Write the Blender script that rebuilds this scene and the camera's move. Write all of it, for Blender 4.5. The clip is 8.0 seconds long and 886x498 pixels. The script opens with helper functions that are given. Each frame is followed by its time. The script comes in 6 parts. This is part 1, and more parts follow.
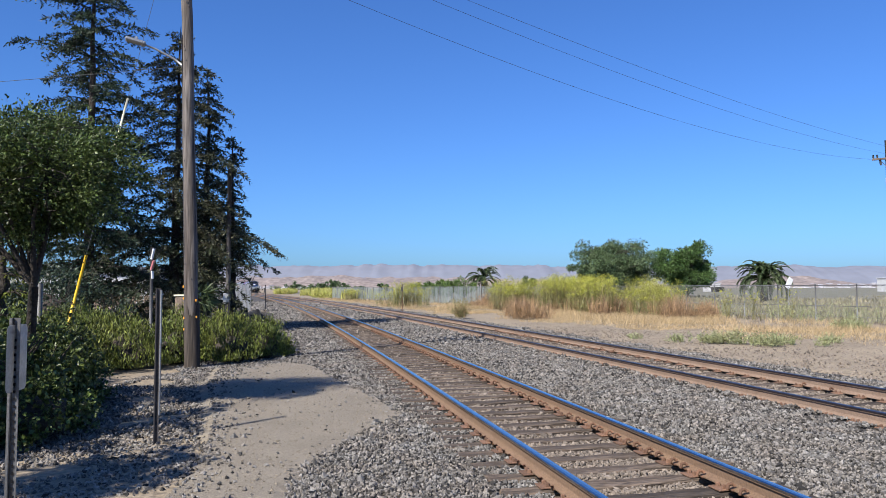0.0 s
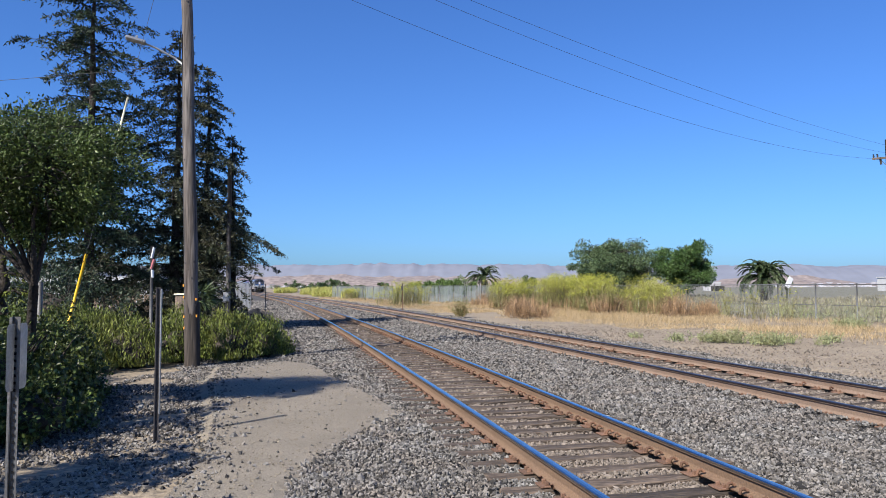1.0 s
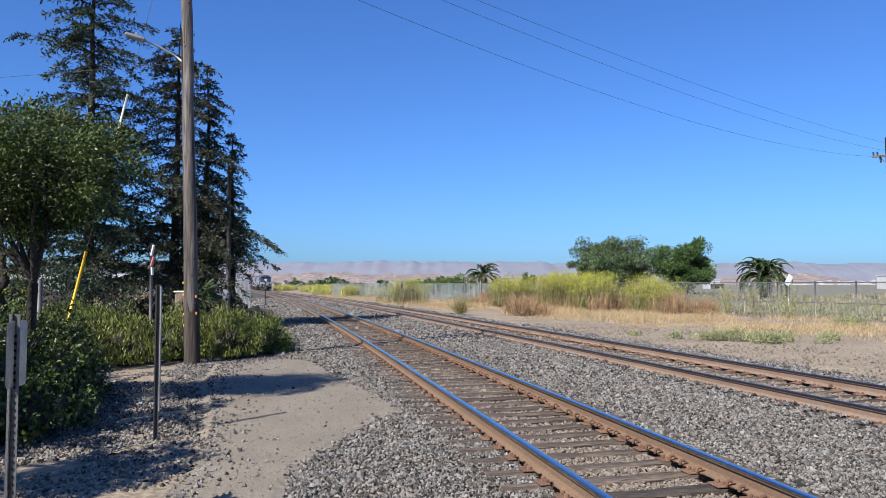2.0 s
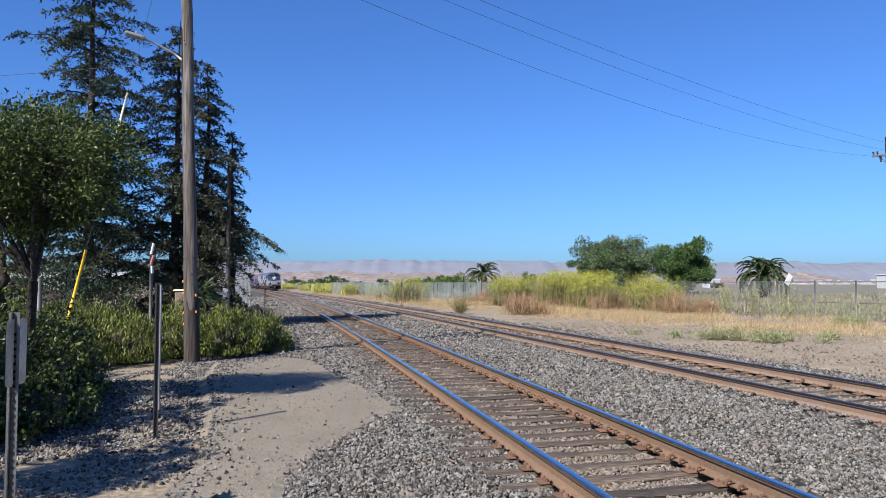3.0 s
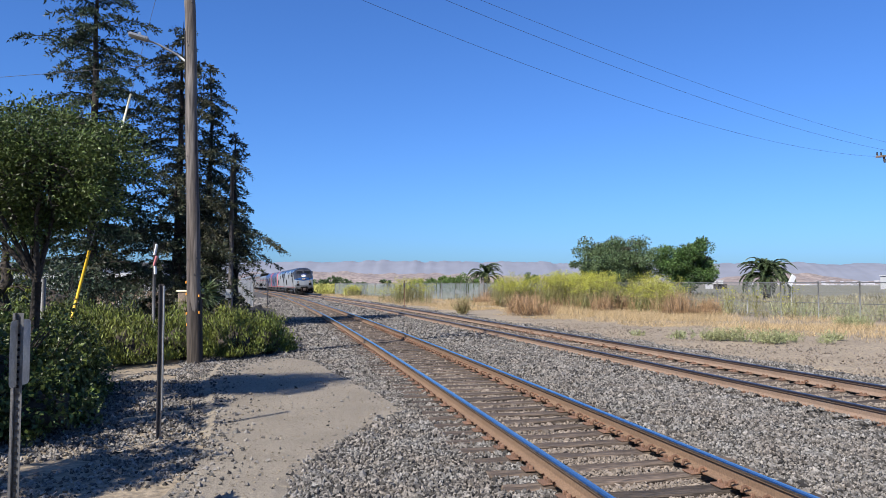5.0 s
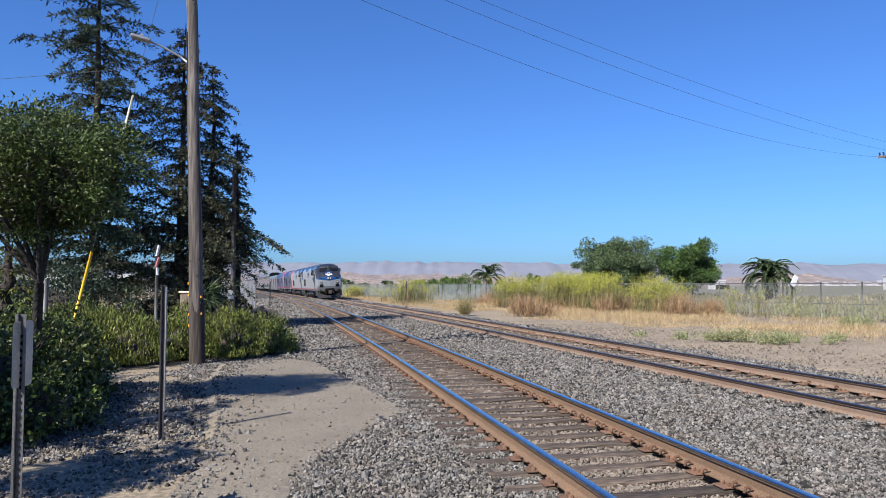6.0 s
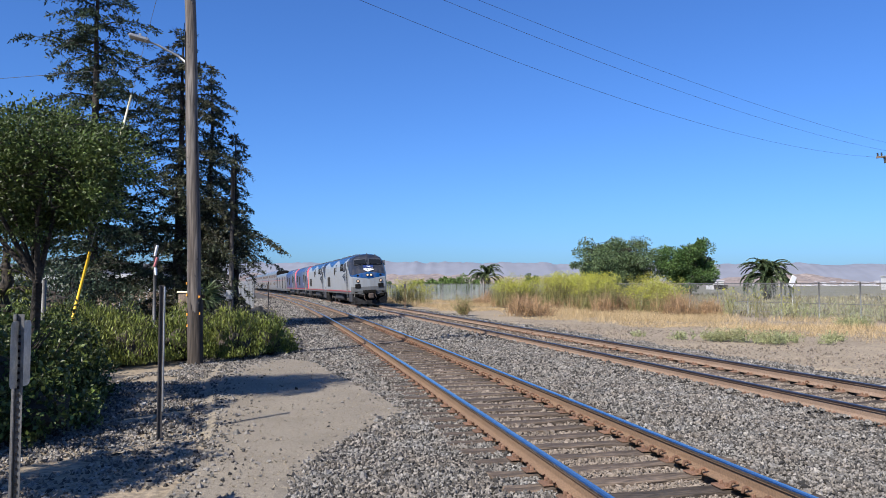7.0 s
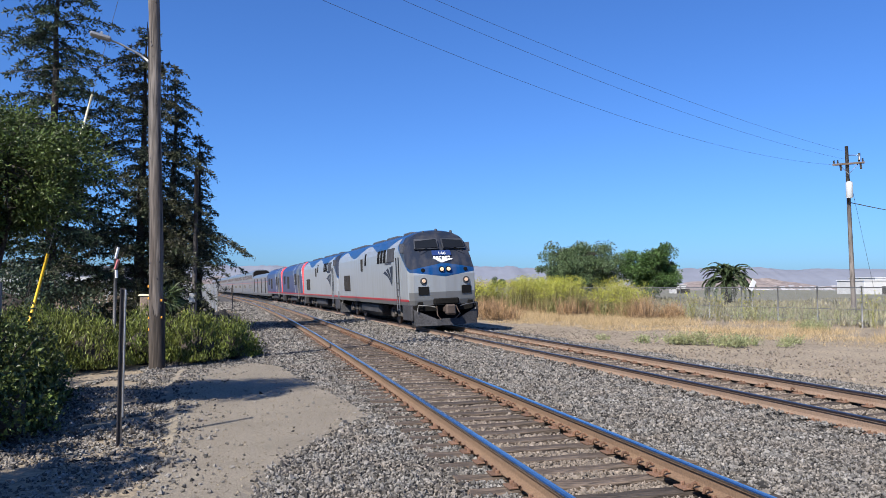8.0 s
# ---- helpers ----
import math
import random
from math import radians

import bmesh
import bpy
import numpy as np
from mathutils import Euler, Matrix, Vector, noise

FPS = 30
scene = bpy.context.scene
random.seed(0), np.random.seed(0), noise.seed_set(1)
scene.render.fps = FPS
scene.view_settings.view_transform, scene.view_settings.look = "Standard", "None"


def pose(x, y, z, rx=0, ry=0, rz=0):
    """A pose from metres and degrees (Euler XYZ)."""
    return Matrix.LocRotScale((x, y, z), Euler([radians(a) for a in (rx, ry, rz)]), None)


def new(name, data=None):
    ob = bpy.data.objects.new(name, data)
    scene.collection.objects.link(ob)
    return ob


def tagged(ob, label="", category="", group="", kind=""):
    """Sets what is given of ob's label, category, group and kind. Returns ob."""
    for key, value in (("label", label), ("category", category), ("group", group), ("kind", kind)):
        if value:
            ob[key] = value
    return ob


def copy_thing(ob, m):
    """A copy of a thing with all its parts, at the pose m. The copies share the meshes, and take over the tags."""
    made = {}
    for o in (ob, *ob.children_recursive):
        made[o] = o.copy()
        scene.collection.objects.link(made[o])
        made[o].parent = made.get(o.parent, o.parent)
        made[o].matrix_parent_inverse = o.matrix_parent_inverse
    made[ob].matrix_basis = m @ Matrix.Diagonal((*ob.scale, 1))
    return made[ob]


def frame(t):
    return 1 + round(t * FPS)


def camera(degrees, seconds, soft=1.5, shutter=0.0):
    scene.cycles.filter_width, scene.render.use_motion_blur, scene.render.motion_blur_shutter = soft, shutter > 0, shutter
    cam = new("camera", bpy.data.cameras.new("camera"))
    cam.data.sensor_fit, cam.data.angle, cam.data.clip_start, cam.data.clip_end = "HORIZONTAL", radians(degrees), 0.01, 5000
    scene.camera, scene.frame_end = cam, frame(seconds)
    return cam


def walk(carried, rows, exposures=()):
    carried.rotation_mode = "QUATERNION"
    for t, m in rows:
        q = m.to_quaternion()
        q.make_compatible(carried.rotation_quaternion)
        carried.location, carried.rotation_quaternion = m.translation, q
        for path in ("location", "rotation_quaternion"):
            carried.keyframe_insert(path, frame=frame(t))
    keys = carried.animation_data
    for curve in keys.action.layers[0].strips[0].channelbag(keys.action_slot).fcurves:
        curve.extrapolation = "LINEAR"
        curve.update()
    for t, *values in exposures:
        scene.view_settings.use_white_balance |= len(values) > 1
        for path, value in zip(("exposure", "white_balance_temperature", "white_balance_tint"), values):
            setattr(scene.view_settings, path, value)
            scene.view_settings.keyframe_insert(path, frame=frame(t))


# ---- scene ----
cam = camera(62.19, 8.0, soft=0.75)
EYE = (0.0, 0.0, 1.862)
walk(cam, [(t, pose(*EYE, rx, ry, rz)) for t, rx, ry, rz in (
    (0.0, 93.034, 0.078, -0.010), (0.5, 93.034, 0.076, -0.009), (1.0, 92.960, 0.046, -0.003),
    (1.5, 92.855, 0.035, -0.010), (3.0, 92.689, -0.073, -0.038), (3.5, 92.689, -0.066, -0.003),
    (4.0, 92.678, -0.060, 0.064), (4.5, 92.700, -0.084, 0.097), (6.0, 92.810, -0.032, 0.332),
    (6.5, 92.808, -0.022, 0.335), (7.0, 92.814, -0.040, 0.213), (7.5, 92.887, -0.073, -0.245),
    (7.8, 92.960, -0.090, -1.061), (8.0, 93.096, -0.151, -2.396))])

# ---- world, sun, exposure ----
SUN_ELEVATION, SHADOW_BEARING = 42.0, 37.5      # bearing of the shadows, degrees from +y towards +x
world = bpy.data.worlds.new("clear_sky")
scene.world = world
world.use_nodes = True
sky = world.node_tree.nodes.new("ShaderNodeTexSky")
sky.sky_type = "NISHITA"
sky.sun_disc = False
sky.sun_elevation = radians(SUN_ELEVATION)
sky.sun_rotation = radians(SHADOW_BEARING + 180)
sky.altitude, sky.air_density, sky.dust_density, sky.ozone_density = 20, 1.0, 0.85, 2.6
clear = world.node_tree.nodes.new("ShaderNodeMixRGB")
clear.blend_type = "MULTIPLY"
clear.inputs[0].default_value = 1.0
clear.inputs[2].default_value = (0.44, 0.78, 1.36, 1)
background = world.node_tree.nodes["Background"]
background.inputs["Strength"].default_value = 0.066
world.node_tree.links.new(sky.outputs[0], clear.inputs[1])
world.node_tree.links.new(clear.outputs[0], background.inputs["Color"])

sun = new("sun", bpy.data.lights.new("sun", "SUN"))
sun.data.energy, sun.data.angle, sun.data.color = 5.0, radians(0.53), (1.0, 0.93, 0.84)
b = radians(SHADOW_BEARING)
e = radians(SUN_ELEVATION)
sun_way = Vector((math.sin(b) * math.cos(e), math.cos(b) * math.cos(e), -math.sin(e)))
sun.matrix_world = Matrix.Translation((0, 0, 50)) @ sun_way.to_track_quat("-Z", "Y").to_matrix().to_4x4()
scene.view_settings.exposure = 0.90


# ---- materials ----
def mat(name, base, rough=0.8, metal=0.0, vary=0.25, scale=6.0, bump=0.3, depth=0.01, second=None, grain=None, each=0.0, spec=0.5, coords="Object", stretch=None):
    """A surface of one paint or stuff with stains (scale), grain (scale x 9) and relief; second: the colour of the stains;
    each: how far single pieces differ."""
    m = bpy.data.materials.new(name)
    m.use_nodes = True
    nt = m.node_tree
    n, l = nt.nodes, nt.links
    bsdf = n["Principled BSDF"]
    bsdf.inputs["Roughness"].default_value, bsdf.inputs["Metallic"].default_value = rough, metal
    bsdf.inputs["Specular IOR Level"].default_value = spec
    tc = n.new("ShaderNodeTexCoord")
    stain, fine = n.new("ShaderNodeTexNoise"), n.new("ShaderNodeTexNoise")
    stain.inputs["Scale"].default_value, stain.inputs["Detail"].default_value = scale, 5
    fine.inputs["Scale"].default_value, fine.inputs["Detail"].default_value = grain or scale * 9, 6
    place = tc.outputs[coords]
    if stretch:
        mapping = n.new("ShaderNodeMapping")
        mapping.inputs["Scale"].default_value = stretch
        l.new(place, mapping.inputs[0])
        place = mapping.outputs[0]
    for t in (stain, fine):
        l.new(place, t.inputs["Vector"])
    other = second or [c * 0.55 for c in base]
    ramp = n.new("ShaderNodeMapRange")
    ramp.inputs["From Min"].default_value, ramp.inputs["From Max"].default_value = 0.35, 0.65
    l.new(stain.outputs["Fac"], ramp.inputs["Value"])
    ramp.inputs["To Max"].default_value = min(1.0, vary * 2.2)
    mix = n.new("ShaderNodeMixRGB")
    mix.inputs[1].default_value, mix.inputs[2].default_value = (*base, 1), (*other, 1)
    l.new(ramp.outputs[0], mix.inputs[0])
    hsv = n.new("ShaderNodeHueSaturation")
    l.new(mix.outputs[0], hsv.inputs["Color"])
    value = n.new("ShaderNodeMapRange")
    value.inputs["To Min"].default_value, value.inputs["To Max"].default_value = 1 - vary * 1.3, 1 + vary * 1.3
    value.inputs["From Min"].default_value, value.inputs["From Max"].default_value = 0.3, 0.7
    l.new(fine.outputs["Fac"], value.inputs["Value"])
    last = value.outputs[0]
    if each:
        geo, info = n.new("ShaderNodeNewGeometry"), n.new("ShaderNodeObjectInfo")
        add, piece, mul = n.new("ShaderNodeMath"), n.new("ShaderNodeMapRange"), n.new("ShaderNodeMath")
        l.new(geo.outputs["Random Per Island"], add.inputs[0])
        l.new(info.outputs["Random"], add.inputs[1])
        frac = n.new("ShaderNodeMath")
        frac.operation = "FRACT"
        l.new(add.outputs[0], frac.inputs[0])
        piece.inputs["To Min"].default_value, piece.inputs["To Max"].default_value = 1 - each, 1 + each
        l.new(frac.outputs[0], piece.inputs["Value"])
        mul.operation = "MULTIPLY"
        l.new(last, mul.inputs[0])
        l.new(piece.outputs[0], mul.inputs[1])
        last = mul.outputs[0]
    l.new(last, hsv.inputs["Value"])
    l.new(hsv.outputs[0], bsdf.inputs["Base Color"])
    if bump:
        bn = n.new("ShaderNodeBump")
        bn.inputs["Strength"].default_value, bn.inputs["Distance"].default_value = bump, depth
        l.new(fine.outputs["Fac"], bn.inputs["Height"])
        l.new(bn.outputs[0], bsdf.inputs["Normal"])
    return m


def leaf_mat(name, base, each=0.45, second=None, gloss=0.45):
    """Foliage: leaves that differ one by one and let some light through."""
    m = mat(name, base, gloss, vary=0.2, scale=0.8, bump=0, second=second, each=each, grain=3.0)
    nt = m.node_tree
    bsdf = nt.nodes["Principled BSDF"]
    bsdf.inputs["Specular IOR Level"].default_value = 0.3
    trans, mixer = nt.nodes.new("ShaderNodeBsdfTranslucent"), nt.nodes.new("ShaderNodeMixShader")
    mixer.inputs[0].default_value = 0.14
    nt.links.new(bsdf.inputs["Base Color"].links[0].from_socket, trans.inputs["Color"])
    nt.links.new(bsdf.outputs[0], mixer.inputs[1])
    nt.links.new(trans.outputs[0], mixer.inputs[2])
    nt.links.new(mixer.outputs[0], nt.nodes["Material Output"].inputs[0])
    return m


M_DIRT = mat("dry_dirt", (0.243, 0.198, 0.137), 0.95, vary=0.3, scale=0.5, grain=14, bump=0.9, depth=0.03, second=(0.16, 0.129, 0.0912))
M_ASPHALT = mat("sandy_asphalt", (0.202, 0.176, 0.137), 0.95, vary=0.34, scale=1.1, grain=75, bump=1.0, depth=0.014, second=(0.155, 0.133, 0.102))
M_FIELDSOIL = mat("faded_field", (0.135, 0.125, 0.082), 0.95, vary=0.4, scale=0.04, grain=0.6, bump=0.5, depth=0.2, second=(0.09, 0.092, 0.06))
# bed kept darker than its stones: the shade in their gaps is in the colour
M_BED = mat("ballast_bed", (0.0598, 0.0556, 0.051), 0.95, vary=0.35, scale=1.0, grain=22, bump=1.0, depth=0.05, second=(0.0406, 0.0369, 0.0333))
M_STONE = mat("ballast_stone", (0.12, 0.115, 0.107), 0.85, vary=0.3, scale=2.0, grain=40, bump=0.4, depth=0.006, second=(0.104, 0.087, 0.0707), each=0.9)
M_CRIB = mat("crib_stone", (0.165, 0.138, 0.112), 0.9, vary=0.2, scale=2.0, grain=40, bump=0.4, depth=0.006, second=(0.12, 0.095, 0.077), each=0.45)
M_TIE = mat("weathered_tie", (0.046, 0.033, 0.024), 0.92, vary=0.55, scale=5.0, grain=45, bump=1.0, depth=0.03, second=(0.085, 0.064, 0.048), each=0.4, stretch=(0.12, 1, 1))
M_RUST = mat("rail_rust", (0.158, 0.0994, 0.0604), 0.85, vary=0.2, scale=1.5, grain=50, bump=0.25, depth=0.002, second=(0.116, 0.0736, 0.048))
M_DUSTRUST = mat("dusty_rail_rust", (0.195, 0.137, 0.1), 0.9, vary=0.2, scale=1.5, grain=50, bump=0.25, depth=0.002, second=(0.145, 0.09, 0.06))
M_STEEL = mat("polished_steel", (0.50, 0.50, 0.50), 0.2, 1.0, vary=0.08, scale=2.0, bump=0)
M_STEELDULL = mat("dull_steel", (0.22, 0.165, 0.15), 0.36, 1.0, vary=0.15, scale=2.0, bump=0)
M_IRON = mat("rusty_iron", (0.128, 0.0638, 0.0357), 0.85, vary=0.3, scale=20, bump=0.4, depth=0.003, each=0.3)
M_PLATE = mat("tie_plate_rust", (0.153, 0.085, 0.0544), 0.85, vary=0.3, scale=12, bump=0.4, depth=0.003, each=0.3)
M_POLE = mat("weathered_pole", (0.132, 0.117, 0.106), 0.9, vary=0.5, scale=4.0, grain=25, bump=0.8, depth=0.012, second=(0.0561, 0.0449, 0.0383), stretch=(1, 1, 0.06))
M_FENCE = mat("grey_fence_steel", (0.19, 0.195, 0.20), 0.6, 0.4, vary=0.15, scale=4, bump=0.05)
M_DARKBUTT = mat("dark_butt_wood", (0.026, 0.02, 0.016), 0.9, vary=0.5, scale=4.0, grain=25, bump=0.8, depth=0.012, second=(0.052, 0.042, 0.035), stretch=(1, 1, 0.06))
M_GALV = mat("galvanised_steel", (0.319, 0.328, 0.336), 0.45, 0.7, vary=0.12, scale=4, bump=0.05)
M_OLDGALV = mat("weathered_galvanised", (0.13, 0.13, 0.13), 0.6, 0.5, vary=0.25, scale=5, bump=0.1)
M_DARKMETAL = mat("dark_painted_metal", (0.055, 0.05, 0.05), 0.6, 0.2, vary=0.2, scale=5, bump=0.1)
M_BARK = mat("bark", (0.042, 0.034, 0.028), 0.95, vary=0.4, scale=4, grain=25, bump=1.0, depth=0.03)
M_CEDAR = leaf_mat("cedar_needles", (0.024, 0.0416, 0.024), 0.7, (0.04, 0.0528, 0.0288))
M_CEDAR2 = leaf_mat("olive_needles", (0.0357, 0.0476, 0.0255), 0.7, (0.0808, 0.0663, 0.0382))
M_BROAD = leaf_mat("broad_leaves", (0.0468, 0.0738, 0.018), 0.75, (0.099, 0.122, 0.0324))
M_SHRUB = leaf_mat("dark_shrub_leaves", (0.05, 0.075, 0.02), 0.75, (0.105, 0.12, 0.026))
M_HEDGE = leaf_mat("juniper_sprigs", (0.0832, 0.107, 0.0214), 0.75, (0.139, 0.147, 0.0317))
M_FENNEL = leaf_mat("fennel_flower", (0.33, 0.325, 0.045), 0.5, (0.23, 0.27, 0.06))
M_FENNELSTEM = leaf_mat("fennel_stem", (0.17, 0.175, 0.065), 0.5, (0.22, 0.155, 0.08))
M_DRYGRASS = leaf_mat("dry_grass", (0.4, 0.3, 0.165), 0.5, (0.27, 0.2, 0.11))
M_DRYWEED = leaf_mat("dead_weed", (0.31, 0.205, 0.115), 0.5, (0.22, 0.14, 0.08))
M_GREYWEED = leaf_mat("grey_green_weed", (0.21, 0.236, 0.116), 0.45, (0.315, 0.284, 0.147))
M_FARTREE = leaf_mat("far_tree_leaves", (0.0688, 0.106, 0.0475), 0.6, (0.112, 0.15, 0.0688))
M_PALM = leaf_mat("palm_leaves", (0.045, 0.07, 0.028), 0.6, (0.085, 0.10, 0.045))

M_FARTREE2 = leaf_mat("far_bright_leaves", (0.054, 0.102, 0.0288), 0.65, (0.102, 0.156, 0.048))
M_BUSH = leaf_mat("bush_leaves", (0.085, 0.14, 0.035), 0.55, (0.12, 0.165, 0.045))
M_HILL = mat("bare_hill", (0.205, 0.17, 0.152), 0.95, vary=0.30, scale=0.008, grain=0.05, bump=0, second=(0.155, 0.126, 0.122))
# distance haze is mixed into this base colour; no fog is built
M_HAZE = mat("haze_tinted_hill", (0.144, 0.158, 0.196), 0.95, vary=0.06, scale=0.003, grain=0.01, bump=0, second=(0.135, 0.144, 0.184))
M_TOWN = mat("far_house", (0.336, 0.336, 0.361), 0.9, vary=0.1, scale=0.02, bump=0, each=0.5)
M_WALLWHITE = mat("white_wall", (0.464, 0.464, 0.464), 0.8, vary=0.08, scale=0.3, bump=0.05)

# ---- building helpers ----
def mesh(name, verts, faces, material=None, smooth=False):
    me = bpy.data.meshes.new(name)
    me.from_pydata([tuple(v) for v in verts], [], [tuple(f) for f in faces])
    if material:
        me.materials.append(material)
    if smooth:
        me.polygons.foreach_set("use_smooth", [True] * len(me.polygons))
    me.update()
    return me


def big_mesh(name, verts, quads, material):
    """A mesh from arrays: verts (n, 3) and faces (m, k)."""
    me = bpy.data.meshes.new(name)
    k = quads.shape[1]
    me.vertices.add(len(verts))
    me.vertices.foreach_set("co", np.asarray(verts, np.float32).ravel())
    me.loops.add(quads.size)
    me.loops.foreach_set("vertex_index", quads.astype(np.int32).ravel())
    me.polygons.add(len(quads))
    me.polygons.foreach_set("loop_start", np.arange(len(quads), dtype=np.int32) * k)
    me.update(calc_edges=True)
    me.polygons.foreach_set("use_smooth", np.zeros(len(quads), bool))
    me.materials.append(material)
    return me


def part(name, data, material=None, parent=None, label=""):
    """Links a bmesh or a mesh as one object under a thing or part."""
    if isinstance(data, bmesh.types.BMesh):
        me = bpy.data.meshes.new(name)
        data.to_mesh(me)
        data.free()
    else:
        me = data
    if material and not me.materials:
        me.materials.append(material)
    ob = new(name, me)
    if parent:
        ob.parent = parent
    return tagged(ob, label)


def thing(name, label, category, at=None, group="", kind=""):
    ob = new(name)
    ob.empty_display_size = 0.2
    if at is not None:
        ob.matrix_basis = at
    return tagged(ob, label, category, group, kind)


def box(bm, x0, x1, y0, y1, z0, z1, bevel=0.0, m=None):
    made = bmesh.ops.create_cube(bm, size=1.0, matrix=Matrix.LocRotScale(((x0 + x1) / 2, (y0 + y1) / 2, (z0 + z1) / 2), None, (abs(x1 - x0), abs(y1 - y0), abs(z1 - z0))))
    vs = made["verts"]
    if m is not None:
        bmesh.ops.transform(bm, matrix=m, verts=vs)
    if bevel:
        es = list({ed for v in vs for ed in v.link_edges})
        bmesh.ops.bevel(bm, geom=es, offset=bevel, segments=1, affect="EDGES")
    return bm


def tube(bm, points, radii, sides=8, caps=True):
    """A round bar through points; radii: one number or one for each point."""
    if not hasattr(radii, "__len__"):
        radii = [radii] * len(points)
    pts, radii = [Vector(p) for p in points], [float(r) for r in radii]
    rings = []
    for i, p in enumerate(pts):
        d = (pts[min(i + 1, len(pts) - 1)] - pts[max(i - 1, 0)]).normalized()
        a = d.cross(Vector((0, 0, 1)) if abs(d.z) < 0.9 else Vector((1, 0, 0))).normalized()
        c = d.cross(a)
        rings.append([bm.verts.new(p + radii[i] * (math.cos(q) * a + math.sin(q) * c)) for q in (2 * math.pi * k / sides for k in range(sides))])
    for r0, r1 in zip(rings, rings[1:]):
        for k in range(sides):
            f = bm.faces.new((r0[k], r0[(k + 1) % sides], r1[(k + 1) % sides], r1[k]))
            f.smooth = True
    if caps:
        bm.faces.new(rings[0])
        bm.faces.new(rings[-1][::-1])
    return bm


def leaves(name, centres, ways, lengths, widths, material, rng, parent=None, label=""):
    """Many single leaves: a bent diamond each, from its stalk along its way."""
    c, d = np.asarray(centres, float), np.asarray(ways, float)
    d = d / (np.linalg.norm(d, axis=1, keepdims=True) + 1e-9)
    r = rng.normal(size=d.shape)
    side = np.cross(d, r)
    side /= np.linalg.norm(side, axis=1, keepdims=True) + 1e-9
    up = np.cross(side, d)
    n = len(c)
    L, W = (np.broadcast_to(np.asarray(v, float), (n,))[:, None] for v in (lengths, widths))
    v = np.stack([c, c + d * L * 0.45 + side * W * 0.5 + up * L * 0.05, c + d * L, c + d * L * 0.45 - side * W * 0.5 + up * L * 0.05], 1)
    quads = np.arange(n * 4).reshape(n, 4)
    return part(name, big_mesh(name, v.reshape(-1, 3), quads, material), None, parent, label)


# ---- the railway's line ----
RAIL_TOP = 0.22
LINES = {"near": (3.2942, -10.4419, -1.2300, 0.0942), "far": (9.2122, -11.7447, -0.8625, 0.0631)}
LEVEL = {"near": (RAIL_TOP, 0.022), "far": (RAIL_TOP - 0.029, 0.074)}       # height of the rails' mean, cant
END = 285.0


def line_x(which, y):
    a, b1, c1, d1 = LINES[which]
    u = np.minimum(y, END) / 50.0
    slope = (b1 + 2 * c1 * END / 50 + 3 * d1 * (END / 50) ** 2) / 50
    return a + b1 * u + c1 * u ** 2 + d1 * u ** 3 + slope * np.maximum(np.asarray(y, float) - END, 0)


TABLE = {}
for which in LINES:
    ty = np.linspace(-80, 1000, 10801)
    tx = line_x(which, ty)
    ts = np.r_[0, np.cumsum(np.hypot(np.diff(tx), np.diff(ty)))]
    TABLE[which] = (ts - np.interp(0, ty, ts), tx, ty)


def on_line(which, s):
    """Place on the line's middle (x, y) and its heading (unit vector) at s metres of arc from y = 0."""
    ts, tx, ty = TABLE[which]
    p = np.array([np.interp(s, ts, tx), np.interp(s, ts, ty)])
    q = np.array([np.interp(s + 0.5, ts, tx), np.interp(s + 0.5, ts, ty)]) - [np.interp(s - 0.5, ts, tx), np.interp(s - 0.5, ts, ty)]
    return p, q / np.hypot(*q)


def line_pose(which, s, off=0.0, z=None):
    """A pose on the line: local y runs along it, away from the camera's end; x to its right, tilted by the cant."""
    p, q = on_line(which, s)
    level, cant = LEVEL[which]
    m = Matrix.Identity(4)
    x = Vector((q[1], -q[0], cant / 1.505)).normalized()
    y = Vector((q[0], q[1], 0))
    zz = x.cross(y)
    for i, a in enumerate((x, y, zz)):
        m.col[i][:3] = a
    m.translation = Vector((p[0], p[1], level)) + x * off
    return m


# ---- ground ----
def ground_sheet():
    """One sheet to the horizon, finer near the camera."""
    rng = np.random.default_rng(3)
    ys = np.r_[-400, -100, np.arange(-30, 60, 1.0), np.geomspace(60, 4900, 50)]
    xs = np.r_[-3500, -1200, -400, -150, np.arange(-60, 60.1, 1.5), 150, 400, 1200, 3500]
    X, Y = np.meshgrid(xs, ys)
    Z = np.full(X.shape, -0.06) + rng.normal(0, 0.012, X.shape) * (np.abs(X) < 60)
    # the cut in which the ballast lies
    Z -= 0.14 * ((X > line_x("near", Y) - 3.0 - 1.4 * np.clip((Y - 24) / 6, 0, 1)) & (X < line_x("far", Y) + 2.2) & (Y < 800))
    v = np.stack([X, Y, Z], -1).reshape(-1, 3)
    w = len(xs)
    i = np.arange((len(ys) - 1) * w).reshape(-1, w)[:, :-1].ravel()
    ob = part("ground", big_mesh("ground", v, np.stack([i, i + 1, i + w + 1, i + w], 1), M_DIRT))
    tagged(ob, "dry tan dirt ground with dusty patches", "ground", kind="structure")


